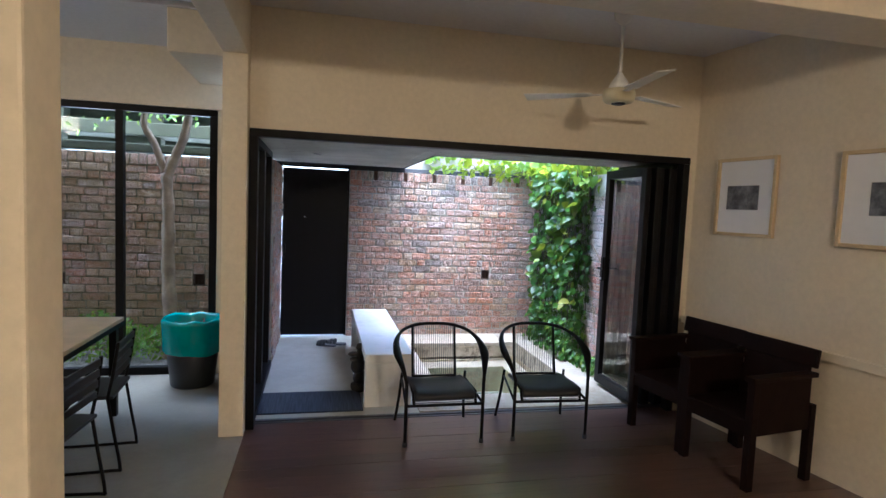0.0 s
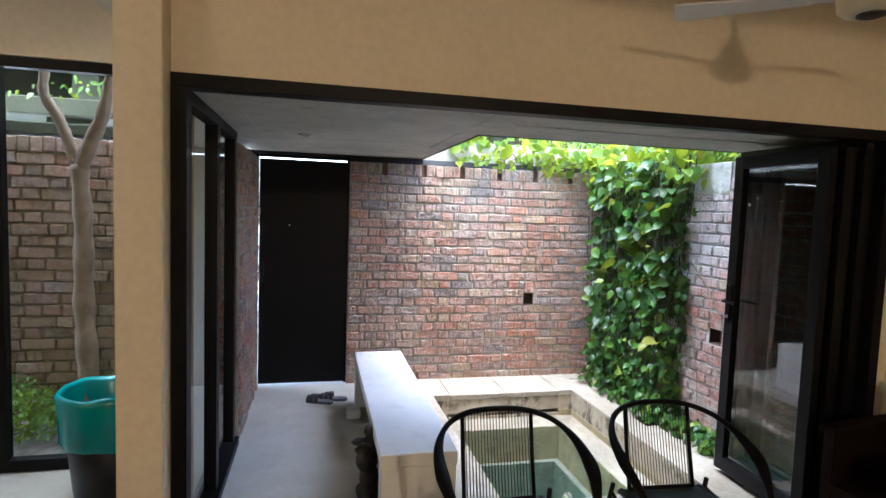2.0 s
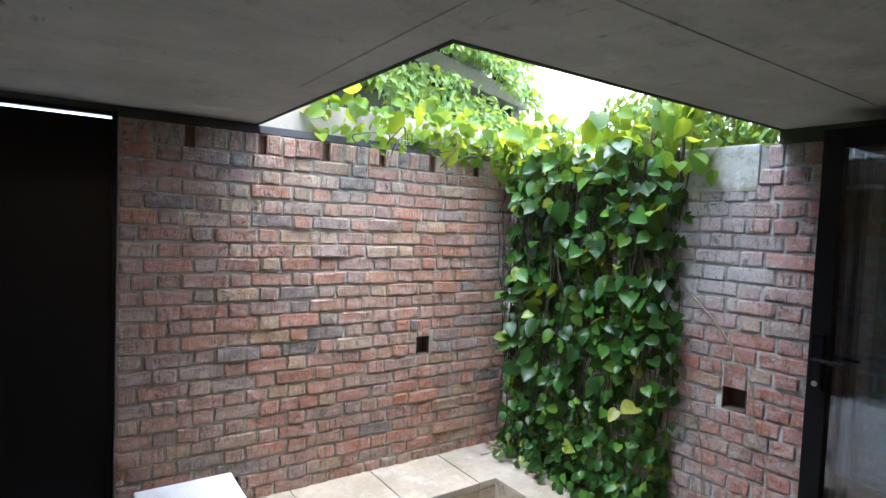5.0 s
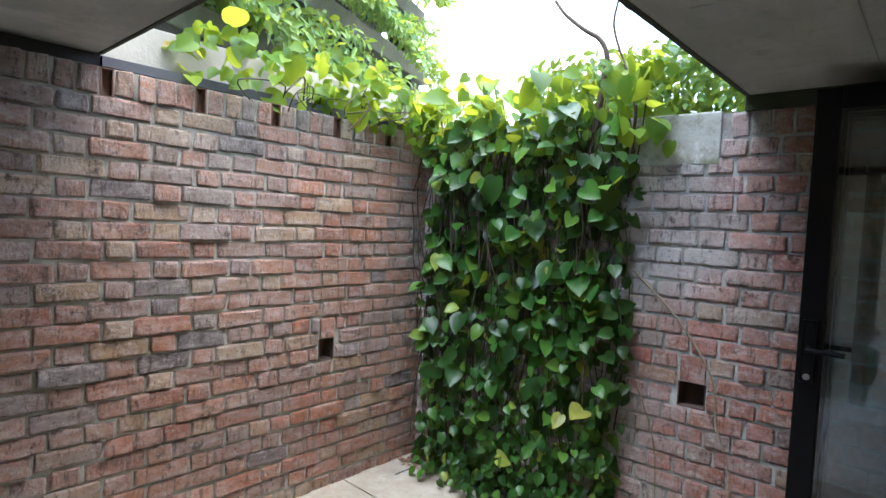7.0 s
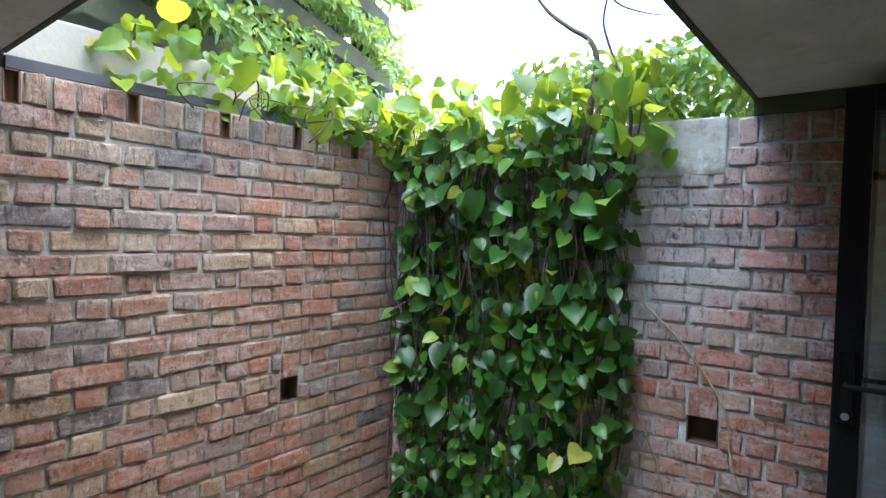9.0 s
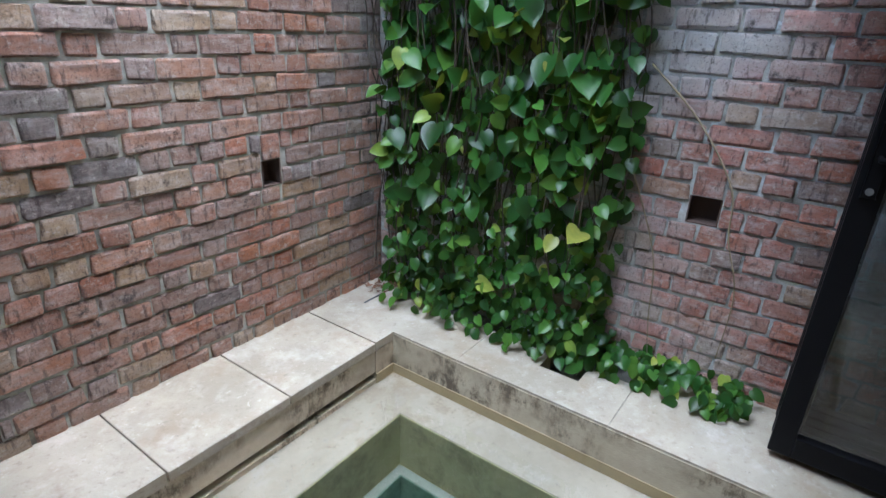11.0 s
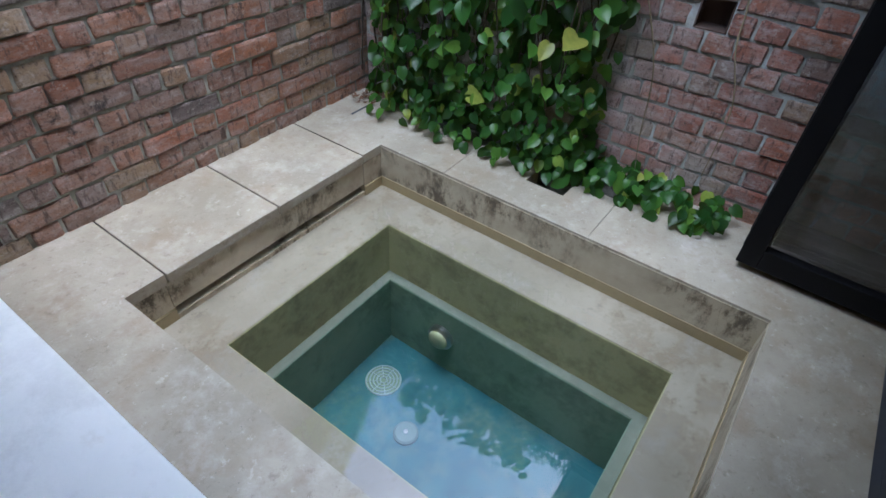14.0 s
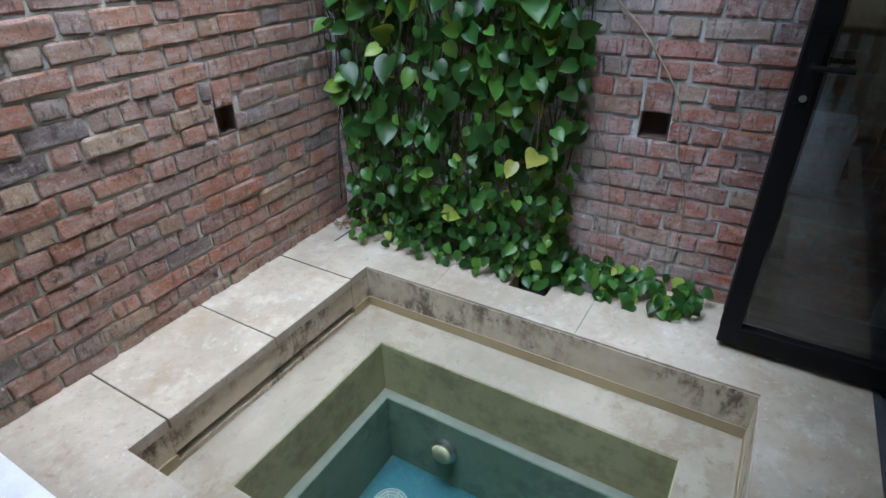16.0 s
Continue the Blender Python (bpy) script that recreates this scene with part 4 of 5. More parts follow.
part("tabletop", boxes((-1.80, -0.93, 2.35, 4.56, 0.722, 0.75), bev=0.004), TABLE_TOP, table)
part("edge_band", boxes((-1.797, -0.928, 2.352, 4.562, 0.69, 0.7215)), BLACK, table, "black edge under the top")
for x in (-1.77, -0.985):
    for y in (2.4, 4.40):
        part("leg", boxes((x, x + 0.05, y, y + 0.05, FLOOR, 0.69), bev=0.004), BLACK, table)


def folding_chair(at):
    t = thing("dining_chair", "black tubular dining chair with a thin seat pushed to the table", "chair", at, "chairs at the table")
    for s in (-1, 1):
        bm = bmesh.new()
        tube(bm, curve_points([(0.17, s * 0.2, 0.45), (0.2, s * 0.2, 0.25), (0.235, s * 0.2, 0.02), (0.2, s * 0.2, 0.008), (-0.18, s * 0.2, 0.008), (-0.21, s * 0.2, 0.03), (-0.12, s * 0.2, 0.25), (-0.02, s * 0.2, 0.44)], 5), 0.0095, 8)
        part("leg_loop", bm, BLACK, t, smooth=True)
        bm = bmesh.new()
        tube(bm, [(0.17, s * 0.2, 0.45), (0.2, s * 0.2, 0.6), (0.225, s * 0.19, 0.78)], 0.0095, 8)
        part("back_post", bm, BLACK, t)
    part("seat", boxes((-0.2, 0.2, -0.2, 0.2, 0.44, 0.462), bev=0.008), SEAT_BLACK, t)
    bm = bmesh.new()
    for k in range(4):
        box(bm, 0.19 + 0.008 * k, 0.202 + 0.008 * k, -0.19, 0.19, 0.55 + 0.06 * k, 0.59 + 0.06 * k, 0.003)
    part("backrest", bm, SEAT_BLACK, t)
    return t


fc = folding_chair(pose(-0.87, 3.68, FLOOR, 0, 0, 4))
copy_thing(fc, pose(-0.86, 3.04, FLOOR, 0, 0, -5))

bin_ = thing("waste_bin", "black plastic waste bin lined with a teal bag", "bin", pose(-0.56, 5.14, FLOOR) @ Matrix.Diagonal((1.14, 1.14, 1.0, 1)))
bm = bmesh.new()
lathe(bm, [(0.150, 0.0), (0.158, 0.01), (0.205, 0.54), (0.198, 0.54), (0.15, 0.02)], 40)
part("bucket", bm, BIN, bin_, smooth=True)
bm = bmesh.new()
rings = []
for r, z, wob in ((0.20, 0.30, 0.012), (0.215, 0.34, 0.016), (0.214, 0.45, 0.010), (0.222, 0.55, 0.008), (0.224, 0.585, 0.01), (0.210, 0.60, 0.008), (0.195, 0.575, 0.012), (0.185, 0.40, 0.02), (0.165, 0.25, 0.025)):
    rings.append([bm.verts.new(((r + wob * noise.noise(Vector((math.cos(a) * 3, math.sin(a) * 3, z * 9)))) * math.cos(a), (r + wob * noise.noise(Vector((math.cos(a) * 3, math.sin(a) * 3, z * 9)))) * math.sin(a),
                                 z + 2 * wob * noise.noise(Vector((math.cos(a) * 2, math.sin(a) * 2, z * 5 + 4))))) for a in [2 * math.pi * k / 56 for k in range(56)]])
for a, b in zip(rings, rings[1:]):
    for k in range(56):
        bm.faces.new((a[k], a[(k + 1) % 56], b[(k + 1) % 56], b[k]))
bm.faces.new(rings[-1])
part("bag", bm, BAG, bin_, "crumpled teal bag folded over the rim", True)

# ---------------------------------------------------------------- garden court
structure("garden_soil", boxes((-6.2, -0.1, 5.5, 6.3, -0.2, 0.09)), SOIL, "pebbly planting bed behind the glazing", "ground")
tree = thing("tree", "slim pale-barked tree forking into two limbs", "tree")
bm = bmesh.new()
trunk = curve_points([(-0.90, 5.80, 0.05), (-0.905, 5.80, 0.5), (-0.93, 5.81, 1.0), (-0.925, 5.80, 1.5), (-0.945, 5.80, 1.9)], 6)
tube(bm, trunk, [0.070 - 0.020 * i / (len(trunk) - 1) + 0.006 * math.sin(i * 1.7) for i in range(len(trunk))], 14)
part("trunk", bm, BARK, tree, smooth=True)
bm = bmesh.new()
limb = curve_points([(-0.945, 5.80, 1.86), (-1.01, 5.81, 2.05), (-1.07, 5.82, 2.2), (-1.15, 5.82, 2.35), (-1.15, 5.84, 2.55), (-1.2, 5.86, 3.0), (-1.35, 5.9, 3.5)], 5)
tube(bm, limb, [0.039 - 0.017 * i / (len(limb) - 1) + 0.003 * math.sin(i * 2.1) for i in range(len(limb))], 12)
part("limb", bm, BARK, tree, smooth=True)
bm = bmesh.new()
limb = curve_points([(-0.95, 5.80, 1.84), (-0.88, 5.79, 2.03), (-0.80, 5.79, 2.22), (-0.75, 5.79, 2.45), (-0.72, 5.8, 2.8), (-0.62, 5.85, 3.4)], 5)
tube(bm, limb, [0.050 - 0.018 * i / (len(limb) - 1) + 0.003 * math.sin(i * 1.9) for i in range(len(limb))], 12)
part("limb", bm, BARK, tree, smooth=True)

# ---------------------------------------------------------------- leaves


def leaf_shape(pointed=False):
    """One leaf, a unit long, hanging along -z with its face to -y: rows of left edge, midrib, right edge."""
    rows = ((-0.075, 0.17), (-0.02, 0.33), (0.12, 0.45), (0.34, 0.52), (0.58, 0.48), (0.80, 0.34), (0.95, 0.16), (1.08, 0.005))
    if pointed:
        rows = ((0.0, 0.03), (0.2, 0.2), (0.5, 0.26), (0.8, 0.14), (1.0, 0.01))
    verts, faces = [], []
    for i, (y, w) in enumerate(rows):
        mid = max(y, 0.0)
        w *= 0.86
        verts += [(-w, -0.30 * w + 0.26 * y * y, -y), (0, 0.03 + 0.26 * mid * mid, -mid), (w, -0.22 * w + 0.26 * y * y, -y)]
        if i:
            a, b = 3 * i - 3, 3 * i
            faces += [(a, b, b + 1, a + 1), (a + 1, b + 1, b + 2, a + 2)]
    return np.array(verts), faces


def leaf_pose(at, size, out, droop, twist):
    """A leaf whose face looks along the level direction out, tipped up by droop degrees."""
    yaw = math.degrees(math.atan2(out[1], out[0])) + 90
    return Matrix.Translation(at) @ pose(0, 0, 0, 0, 0, yaw) @ pose(0, 0, 0, -droop, twist, 0) @ Matrix.Diagonal((size, size, size, 1))


def joined_leaves(name, mats, shape, material, parent, label):
    base, faces = shape
    n = len(base)
    vs = np.concatenate([base @ np.array(m.to_3x3()).T + np.array(m.translation) for m in mats])
    fs = [tuple(i + k * n for i in f) for k in range(len(mats)) for f in faces]
    me = bpy.data.meshes.new(name)
    me.from_pydata(vs.tolist(), [], fs)
    me.materials.append(material)
    me.polygons.foreach_set("use_smooth", [True] * len(me.polygons))
    ob = new(name, me)
    ob.parent = parent
    return tagged(ob, label, "", "", "stuff")


HEART, BLADE = leaf_shape(), leaf_shape(True)
R = random.Random(7)


def right_wall_x(y):
    return 3.37 + 0.0532 * (6.87 - y)


vine = thing("climbing_vine", "dense green heart-leaved vine hanging over the brick wall corner", "plant")
near, rest, backlit, backlit_near = [], [], [], []


def hollow(y, z):
    """True in the gaps between the hanging strands."""
    return noise.noise(Vector((y * 7.0, z * 2.6, 3.1))) < -0.16


# the curtain on the side wall, in loose strands
for k in range(1000):
    y = 5.47 + 1.30 * R.random()
    z = 0.08 + 2.04 * R.random() ** 0.94
    if (y < 5.58 and R.random() < 0.5) or (hollow(y, z) and R.random() < 0.85):
        continue
    thick = 0.05 + 0.19 * R.random() + 0.05 * (z > 1.7)
    if y > 6.6:
        thick *= 0.6
    size = 0.048 + 0.042 * R.random() + (0.035 if R.random() < 0.12 else 0) + (0.02 if z > 1.2 else 0) * R.random()
    if z < 0.6:
        size *= 0.78
    m = leaf_pose((right_wall_x(y) - thick, y, z + size * 0.5), size, (-1, -0.35 + R.uniform(-1.0, 0.7)), R.gauss(56, 22), R.gauss(0, 48))
    (near if thick > 0.15 and len(near) < 210 else rest).append(m)
# an inner layer close to the wall, and a skirt over the edge of the ledge
for k in range(1150):
    y = 5.50 + 1.26 * R.random()
    z = 0.05 + 2.05 * R.random()
    size = 0.04 + 0.04 * R.random()
    rest.append(leaf_pose((right_wall_x(y) - 0.015 - 0.04 * R.random(), y, z + size * 0.5), size, (-1, R.uniform(-0.8, 0.6)), R.gauss(18, 16), R.gauss(0, 35)))
for k in range(330):
    y = 5.50 + 1.13 * R.random()
    z = 0.05 + 0.42 * R.random() ** 1.4
    size = 0.034 + 0.027 * R.random()
    rest.append(leaf_pose((right_wall_x(y) - 0.10 - (0.20 - 0.25 * z) * R.random(), y, z + size * 0.5), size, (-1, R.uniform(-1.0, 0.6)), R.gauss(45, 22), R.gauss(0, 35)))
# the foot of the vine running along the ledge
for k in range(240):
    u = R.random()
    y = 4.86 + 0.95 * u
    h = 0.02 + 0.14 * R.random() * (0.45 + 0.55 * u)
    x = 3.31 + R.uniform(-0.10, 0.13) + 0.02 * (1 - u)
    size = 0.036 + 0.030 * R.random()
    m = leaf_pose((x, y, 0.05 + h), size, (-1, R.uniform(-1.0, 0.5)), R.gauss(48, 22), R.gauss(0, 30))
    (near if k % 5 == 0 else rest).append(m)
# the mass that spills over the top of both walls
for k in range(640):
    u = R.random()
    if k % 5 < 2:
        x, y = 3.45 - 1.62 * u, 6.90 + R.uniform(-0.14, 0.18)
        z = 2.19 + R.uniform(-0.10, 0.19) - 0.24 * max(0, 0.6 - u) * R.random()
        if u > 0.6 and R.random() < 0.35:
            continue
    else:
        y = 5.35 + 1.5 * u
        x = right_wall_x(y) + R.uniform(-0.26, 0.28)
        z = 2.12 + R.uniform(-0.20, 0.22) + 0.06 * math.sin(9 * u)
    size = 0.05 + 0.05 * R.random() + (0.045 if R.random() < 0.14 else 0)
    m = leaf_pose((x, y, z + size * 0.4), size, (R.uniform(-1, 0.4), R.uniform(-1.2, 0.2)), R.gauss(45, 32), R.gauss(0, 40))
    (backlit_near if k % 5 == 0 else backlit).append(m)
for places, material in ((near, LEAF), (backlit_near, LEAF_BACKLIT)):
    shared = bpy.data.meshes.new("leaf")
    shared.from_pydata(HEART[0].tolist(), [], HEART[1])
    shared.materials.append(material)
    shared.polygons.foreach_set("use_smooth", [True] * len(shared.polygons))
    for m in places:
        ob = new("leaf", shared)
        ob.parent, ob.matrix_basis = vine, m
joined_leaves("foliage", rest, HEART, LEAF, vine, "dense inner leaves of the vine")
joined_leaves("young_foliage", backlit, HEART, LEAF_BACKLIT, vine, "yellow-green leaves over the wall top, coloured as backlit")
litter = [Matrix.Translation((3.34 - 0.16 * R.random() ** 2, 6.83 - 0.14 * R.random() ** 1.5, LZ + 0.004 + 0.02 * R.random())) @ pose(0, 0, 0, 80 + R.uniform(-25, 25), R.uniform(-30, 30), R.uniform(0, 360))
          @ Matrix.Diagonal((0.03, 0.03, 0.03, 1)) for k in range(70)]
joined_leaves("litter", litter, BLADE, plain("dry_brown_leaf", (0.17, 0.085, 0.045), 0.8, vary=0.6), vine, "dry brown fallen leaves in the corner")
# stems
bm = bmesh.new()
for k in range(90):
    y = 5.55 + 1.28 * R.random()
    x = right_wall_x(y) - 0.03 - 0.15 * R.random() ** 2
    top, low = 2.05 + 0.15 * R.random(), R.uniform(0.08, 1.1)
    n = 6
    pts = [(x + R.uniform(-0.025, 0.025), y + 0.05 * math.sin(i * 1.3 + k) + R.uniform(-0.02, 0.02), top + (low - top) * i / n) for i in range(n + 1)]
    tube(bm, curve_points(pts, 3), R.uniform(0.002, 0.0045), 5)
for k in range(13):
    x = 2.3 + 1.1 * R.random()
    pts = [(x, 6.95, 2.16), (x - 0.1, 6.80, 2.20 + R.uniform(-0.05, 0.06)), (x - R.uniform(0.1, 0.35), 6.75, 2.14), (x - R.uniform(0.15, 0.3), 6.80, 2.04 + R.uniform(-0.06, 0.08))]
    tube(bm, curve_points(pts, 4), R.uniform(0.002, 0.004), 5)
part("stem_tangle", bm, STEM, vine, "thin brown hanging stems", True)["kind"] = "stuff"
for pts, r in (([(3.36, 5.72, 2.02), (3.38, 5.708, 2.229), (3.38, 5.695, 2.32), (3.38, 5.69, 2.412), (3.38, 5.733, 2.499), (3.38, 5.824, 2.565), (3.38, 5.935, 2.662), (3.38, 6.0, 2.746)], 0.018),
               ([(3.37, 5.53, 1.78), (3.38, 5.53, 2.0), (3.38, 5.525, 2.13), (3.38, 5.556, 2.272), (3.38, 5.603, 2.371), (3.38, 5.655, 2.516), (3.38, 5.663, 2.591), (3.38, 5.645, 2.69), (3.38, 5.647, 2.80)], 0.010),
               ([(3.38, 5.644, 2.673), (3.38, 5.585, 2.613), (3.38, 5.487, 2.561), (3.38, 5.40, 2.53)], 0.006),
               ([(3.36, 5.56, 2.12), (3.38, 5.54, 2.02), (3.40, 5.55, 1.85), (3.41, 5.55, 1.72)], 0.009),
               ([(3.41, 5.50, 1.37), (3.425, 5.29, 1.173), (3.434, 5.126, 0.935), (3.437, 5.094, 0.734), (3.44, 5.024, 0.508), (3.44, 5.03, 0.2)], 0.0042),
               ([(3.40, 5.50, 0.95), (3.42, 5.36, 0.60), (3.43, 5.33, 0.30), (3.42, 5.30, 0.12)], 0.0035)):
    bm = bmesh.new()
    pp = curve_points(pts, 6)
    tube(bm, pp, [r * (1 - 0.55 * i / len(pp)) for i in range(len(pp))], 8)
    part("stem", bm, STEM_PALE if r < 0.005 else STEM, vine, smooth=True)


def shrub_leaves(count, sampler, size, seed):
    r = random.Random(seed)
    out = []
    for _ in range(count):
        at, face = sampler(r)
        s = size * r.uniform(0.6, 1.3)
        out.append(leaf_pose(at, s, face, r.gauss(35, 35), r.gauss(0, 45)))
    return out


hedge = thing("ground_cover", "low bushy green ground cover in the garden bed", "plant")
joined_leaves("foliage", shrub_leaves(5200, lambda r: ((lambda x: (x, r.uniform(5.62, 6.02), 0.10 + r.random() ** 0.7 * (0.36 + 0.07 * math.sin(x * 7))))(r.uniform(-3.6, -0.25)),
                                                        (r.uniform(-1, 1), -1)), 0.045, 3), BLADE, HEDGE_LEAF, hedge, "small mixed green leaves")
trail = thing("terrace_shrubs", "bushy shrubs trailing over the planter tiers", "plant")


def on_terrace(r, tier):
    back = r.random() < 0.36
    u = -r.random() * ((2.4 if r.random() < 0.75 else 7.8) if back else 3.2)
    clump = 0.5 + 0.5 * math.sin(u * 2.3 + tier * 5)
    z = tier + 0.24 + r.uniform(-0.28 * clump, 0.12 + 0.22 * clump)
    p = (NB2 if back else NB) @ Vector((u, -0.05 - 0.12 * r.random() + 0.3 * (z > tier + 0.3) * r.random(), z))
    return p, (r.uniform(-0.6, 0.6), -1)


for k, tier in enumerate((2.36, 2.88, 3.44, 4.06, 4.66)):
    joined_leaves("clump", shrub_leaves(3400, lambda r: on_terrace(r, tier), 0.075, 5 + k), BLADE, HEDGE_LEAF, trail, "small light green leaves")
top_hedge = thing("wall_top_shrub", "fine-leaved shrub behind the side wall", "plant")
joined_leaves("foliage", shrub_leaves(3600, lambda r: ((right_wall_x(5.4) + r.uniform(0.05, 0.6), r.uniform(4.9, 6.3), 2.05 + 0.46 * r.random() ** 1.2), (-1, r.uniform(-0.8, 0.6))), 0.06, 6), BLADE, HEDGE_LEAF, top_hedge, "fine green leaves")

# ---------------------------------------------------------------- timber planks
k = 0
y = 4.135
while y > 0.9:
    bm = boxes((0.022, 4.2, y - 0.1197, y, FLOOR - 0.016, FLOOR + 0.0004 * (k % 3)), bev=0.0006)
    k += 1
    part("plank", bm, TIMBER, timber_floor)
    y -= 0.121

# ---------------------------------------------------------------- brick walls
COURSE = 0.0815
SOLDIER_W = 0.0805
SLOT = plain("brown_slot_brick", (0.19, 0.105, 0.07), 0.9, vary=0.5, scale=30.0)
# Brick tone darkened to carry the shade inside the weep holes.
HOLE_SHADE = plain("shade_dark_hole_brick", (0.085, 0.055, 0.043), 0.9)


def brick_mesh(length, depth, height, seed, material):
    r = random.Random(seed)
    bm = bmesh.new()
    box(bm, -length / 2, length / 2, 0, depth, -height / 2, height / 2)
    bmesh.ops.bevel(bm, geom=bm.edges[:], offset=0.0075, segments=1, affect="EDGES")
    for v in bm.verts:
        v.co += Vector((r.uniform(-0.005, 0.005), r.uniform(-0.0025, 0.0025), r.uniform(-0.0045, 0.0045)))
    return mesh_of("brick", bm, material)


def brick_pieces(length, courses, holes, z0, seed, course=COURSE, soldier=0.0, vents=(), phase=(0.101, 0.282), headers=0.09):
    """Places (u, v, kind, width) of bricks in Flemish bond, with a soldier course on top that skips the vents."""
    r = random.Random(seed)
    out = []
    for c in range(courses):
        v = z0 + (c + 0.5) * course
        u = phase[c % 2] - 0.70 + r.uniform(-0.012, 0.012)
        row, k = [], 0
        while u < length:
            if k % 2:
                row.append((u, 0.115, "H"))
                u += 0.115
            elif r.random() < headers:
                row += [(u, 0.1175, "H"), (u + 0.1175, 0.1175, "H")]
                u += 0.235
            else:
                w = 0.235 + r.uniform(-0.007, 0.007)
                row.append((u, w, "S"))
                u += w
            k += 1
        for u0, w, kind in row:
            spans = [(max(u0, 0), min(u0 + w, length))]
            for h in holes:
                if h[2] < v < h[3]:
                    spans = [q for a, b in spans for q in (((a, b),) if b <= h[0] or a >= h[1] else ((a, min(b, h[0])), (max(a, h[1]), b)))]
            for a, b in spans:
                if b - a > 0.03:
                    out.append(((a + b) / 2, v, kind if b - a > w - 0.01 else "cut", b - a))
    if soldier:
        stops = [0.0] + [e for h in vents for e in (h[0], h[1])] + [length]
        for a, b in zip(stops[::2], stops[1::2]):
            n = max(1, round((b - a) / SOLDIER_W))
            for q in range(n):
                out.append((a + (q + 0.5) * (b - a) / n, z0 + courses * course + soldier / 2, "soldier", (b - a) / n))
    return out


def brick_wall(wall, pieces, material, course, prefer, limit, seed, soldier=0.11):
    """Bricks proud of the wall's mortar: the preferred ones are parts, the rest one joined mesh."""
    r = random.Random(seed)
    gap = 0.0105
    dims = {"S": 0.235, "H": 0.115}
    bank = {k: [brick_mesh(w - gap, 0.05, course - gap, seed + 10 * i + j, material) for j in range(5)] for i, (k, w) in enumerate(dims.items())}
    bank["soldier"] = [brick_mesh(SOLDIER_W - 0.010, 0.05, soldier - 0.008, seed + 90 + j, material) for j in range(4)]
    unit = {k: (w - gap) for k, w in dims.items()}
    unit["soldier"] = SOLDIER_W - 0.010
    order = sorted(pieces, key=prefer)
    tail = []
    for i, (u, v, kind, w) in enumerate(order):
        if kind == "cut":
            base = "H" if w < 0.15 else "S"
        else:
            base = kind
        sx = (w - (0.010 if kind == "soldier" else gap)) / unit[base]
        me = r.choice(bank[base])
        m = Matrix.Translation((u, -r.uniform(0.007, 0.014) - (0.006 if r.random() < 0.10 else 0), v + r.uniform(-0.003, 0.003))) @ pose(0, 0, 0, r.gauss(-0.6, 1.3), r.gauss(0, 0.7), r.gauss(0, 0.7)) @ Matrix.Diagonal((sx, 1, 1, 1))
        if i < limit:
            ob = new("brick", me)
            ob.parent, ob.matrix_basis = wall, m
        else:
            tail.append((me, m))
    if tail:
        vs, fs, n = [], [], 0
        cache = {}
        for me, m in tail:
            if me not in cache:
                cache[me] = (np.array([v.co for v in me.vertices]), [tuple(p.vertices) for p in me.polygons])
            a, polys = cache[me]
            vs.append(a @ np.array(m.to_3x3()).T + np.array(m.translation))
            fs += [tuple(i + n for i in p) for p in polys]
            n += len(a)
        me = bpy.data.meshes.new("brickwork")
        me.from_pydata(np.concatenate(vs).tolist(), [], fs)
        me.materials.append(material)
        ob = new("brickwork", me)
        ob.parent = wall
        tagged(ob, "further bricks of the same wall", "", "", "stuff")


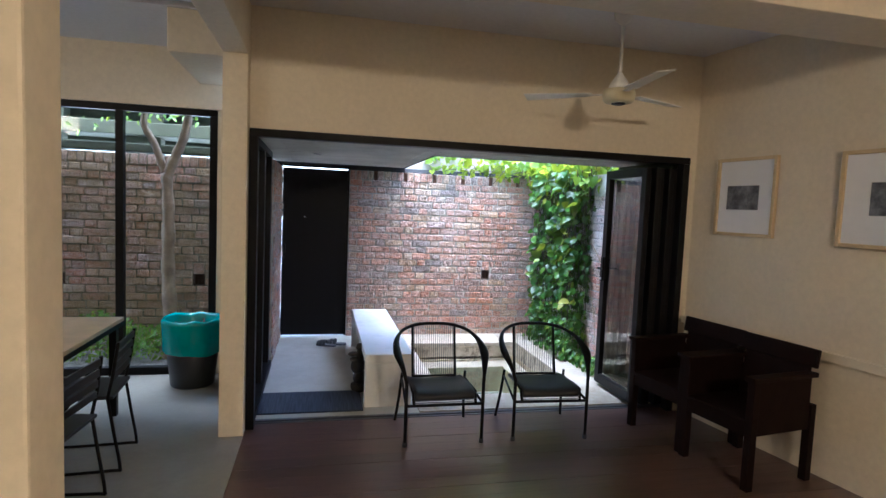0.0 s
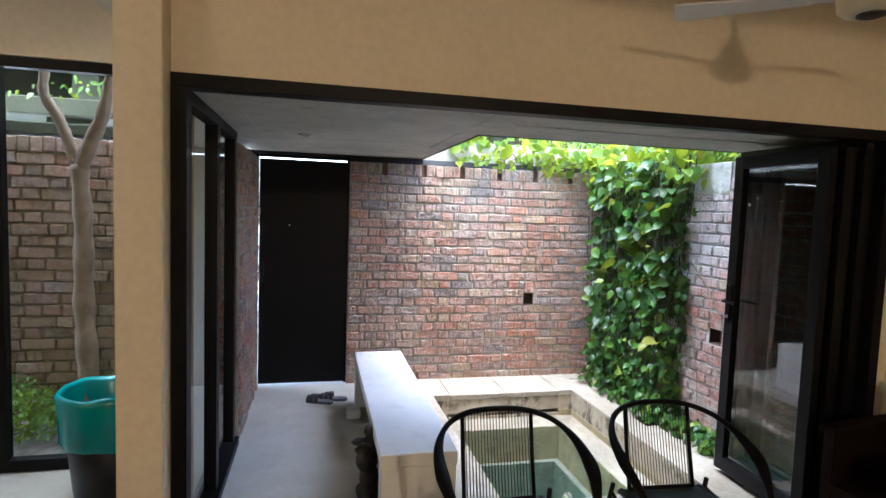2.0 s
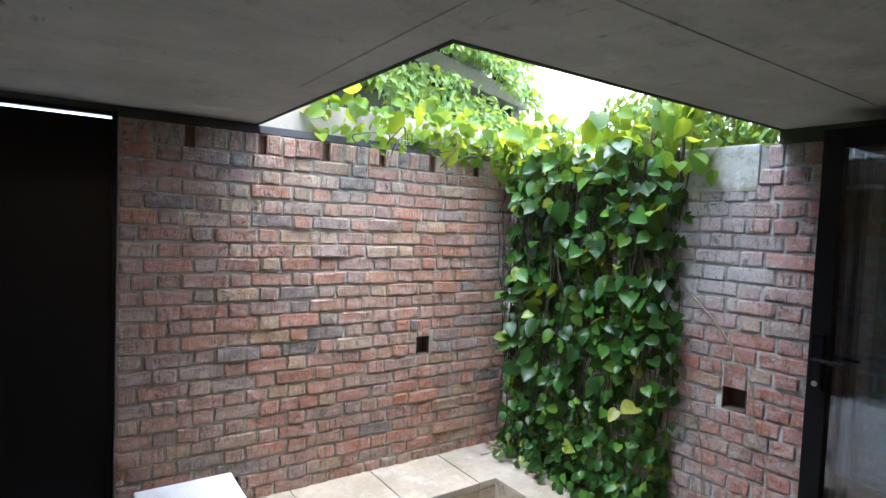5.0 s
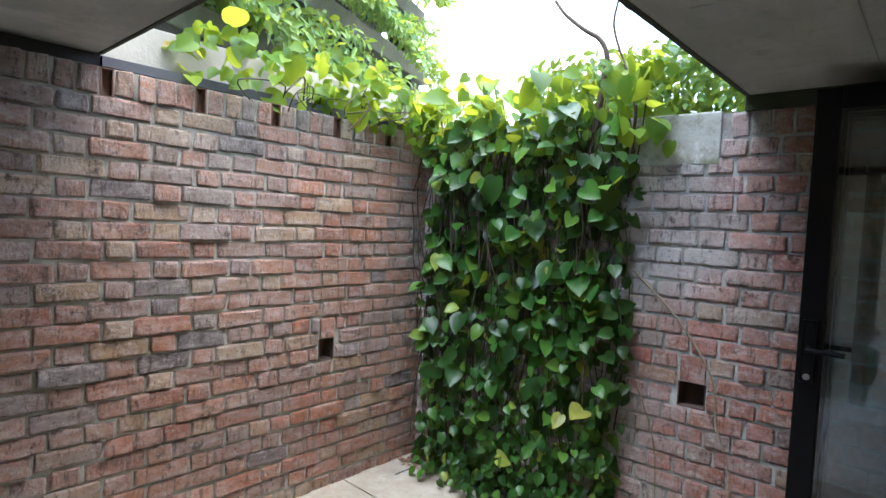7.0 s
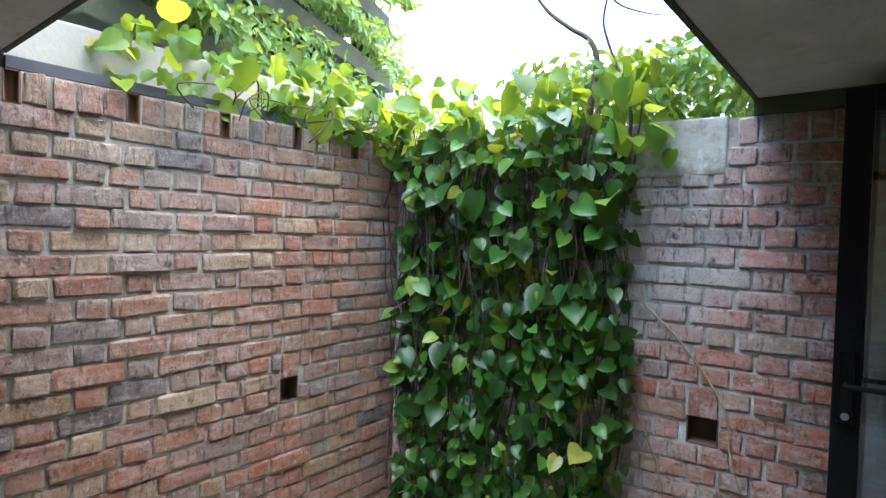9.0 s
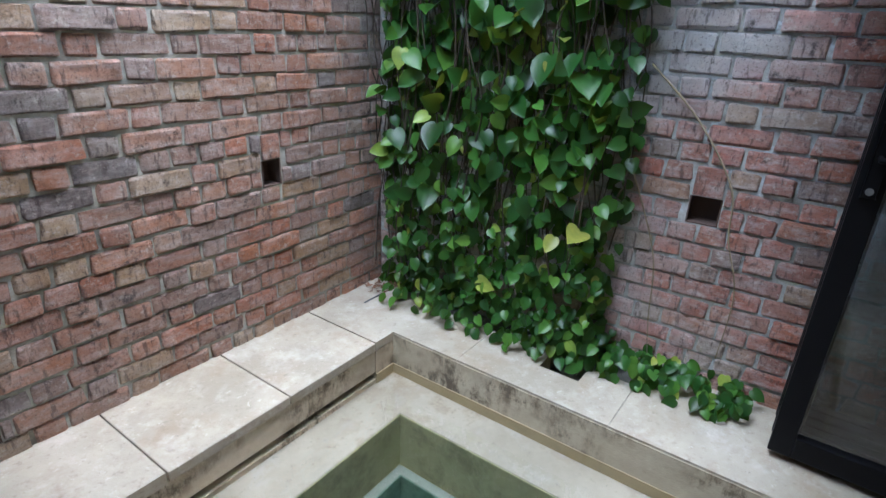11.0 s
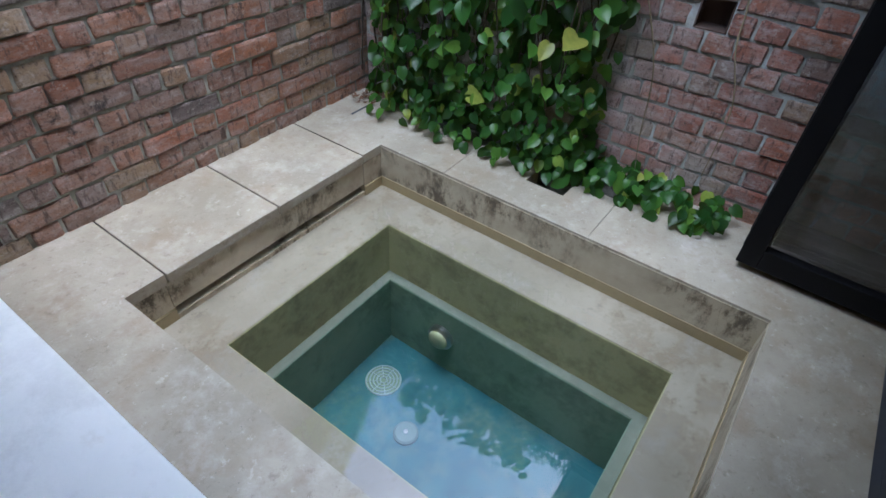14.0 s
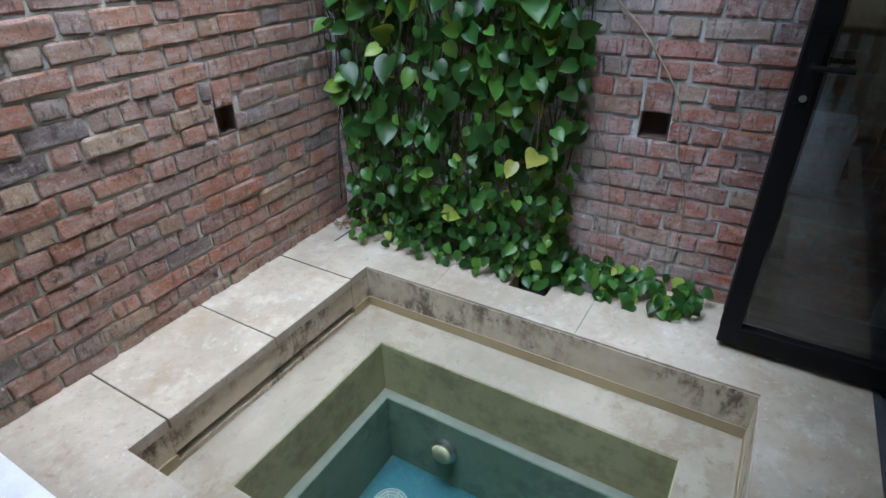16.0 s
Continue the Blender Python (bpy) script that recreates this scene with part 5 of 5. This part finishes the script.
def walled(name, m, length, courses, holes, label, material, seed, prefer, limit=300, z0=0.03, soldier=0.114, vents=(), depth=0.2, mortar=MORTAR, patch=(), phase=(0.101, 0.282), headers=0.09):
    top = z0 + courses * COURSE + soldier
    patch = list(patch) + [(h[0], h[1], h[2], h[2] + 3 * COURSE) for h in holes if h[2] > 0.7]
    holes = list(holes) + list(vents)
    bm = slab_with_holes(bmesh.new(), 0, length, -0.1, top - 0.004, 0.0, depth, holes)
    box(bm, 0, length, depth, depth + 0.1, -0.1, top - 0.01)
    wall = structure(name, bm, mortar, label, "wall", m)
    for h in holes:
        lining = bmesh.new()
        for a in ((h[0], h[0] + 0.006, h[2], h[3]), (h[1] - 0.006, h[1], h[2], h[3]), (h[0], h[1], h[2], h[2] + 0.004), (h[0], h[1], h[3] - 0.004, h[3])):
            box(lining, a[0], a[1], -0.002, depth - 0.002, a[2], a[3])
        box(lining, h[0], h[1], 0.032 if h[2] > 1.9 else 0.085, 0.09 if h[2] > 1.9 else 0.1, h[2], h[3])
        part("hole_lining", lining, SLOT if h[2] > 1.9 else HOLE_SHADE, wall, "weep hole lining, its shade put in a dark colour")
    brick_wall(wall, [p for p in brick_pieces(length, courses, list(holes) + list(patch), z0, seed, COURSE, soldier, vents, phase, headers)
                      if not any(h[0] < p[0] < h[1] and h[2] < p[1] < h[3] for h in list(patch) + list(holes))], material, COURSE, prefer, limit, seed, soldier)
    for h in holes:
        if 0.7 < h[2] < 1.0:      # the brick set upright over a weep hole
            part("brick", boxes((h[0] + 0.006, h[1] - 0.006, -0.014, 0.04, h[3] + 0.004, h[2] + 3 * COURSE - 0.008), bev=0.007), material, wall)
    return wall


# back wall: local x from the door towards the corner
vents = [(0.291 + 0.372 * k, 0.341 + 0.372 * k, 1.988, 2.098) for k in range(7) if 0.341 + 0.372 * k < 2.56]
walled("wall_north", pose(0.86, 6.885, 0), 2.56, 24, [(1.734, 1.838, 0.7635, 0.884), (0.50, 0.60, 0.111, 0.193)], "weathered red brick wall in Flemish bond behind the pool", BRICK, 21,
       lambda p: abs(p[0] - 1.2) + 0.3 * abs(p[1] - 1.0), 330, vents=vents)
ang = -90 + math.degrees(math.atan(0.0532))
east = walled("wall_east", pose(3.37, 6.87, 0, 0, 0, ang), 2.70, 24, [(1.602, 1.725, 0.7635, 0.878)], "old red brick side wall with pale lime stains", BRICK_EAST, 33,
              lambda p: abs(p[0] - 1.75), 300, patch=[(1.28, 1.715, 1.868, 2.2)], mortar=MORTAR_EAST, phase=(0.02, 0.195), headers=0.24)
bm = bmesh.new()
box(bm, 0.9, 1.712, -0.012, 0.06, 1.87, 2.105, 0.008)
structure("concrete_patch", bm, PATCH, "stained concrete infill at the top of the side wall", "wall", pose(3.37, 6.87, 0, 0, 0, ang))
walled("wall_garden", pose(-5.6, 6.115, 0), 5.36, 24, [(3.535, 3.65, 0.7635, 0.884), (4.835, 4.95, 0.7635, 0.884)], "mossy red brick wall of the planted court", BRICK_GARDEN, 45,
       lambda p: abs(p[0] - 4.2) + 0.2 * abs(p[1] - 1.2), 300, mortar=MORTAR_GARDEN)
# the brick pier beside the black door: its long face towards the passage, its short one towards the room
walled("pier_side", pose(0.06, 5.70, 0, 0, 0, 90), 1.17, 24, [], "red brick pier beside the black door", BRICK, 57, lambda p: p[0], 300, depth=0.10, soldier=0.104)
walled("pier_end", pose(-0.25, 5.69, 0), 0.305, 24, [], "red brick end of the pier", BRICK, 58, lambda p: p[0], 300, depth=0.10, soldier=0.104)
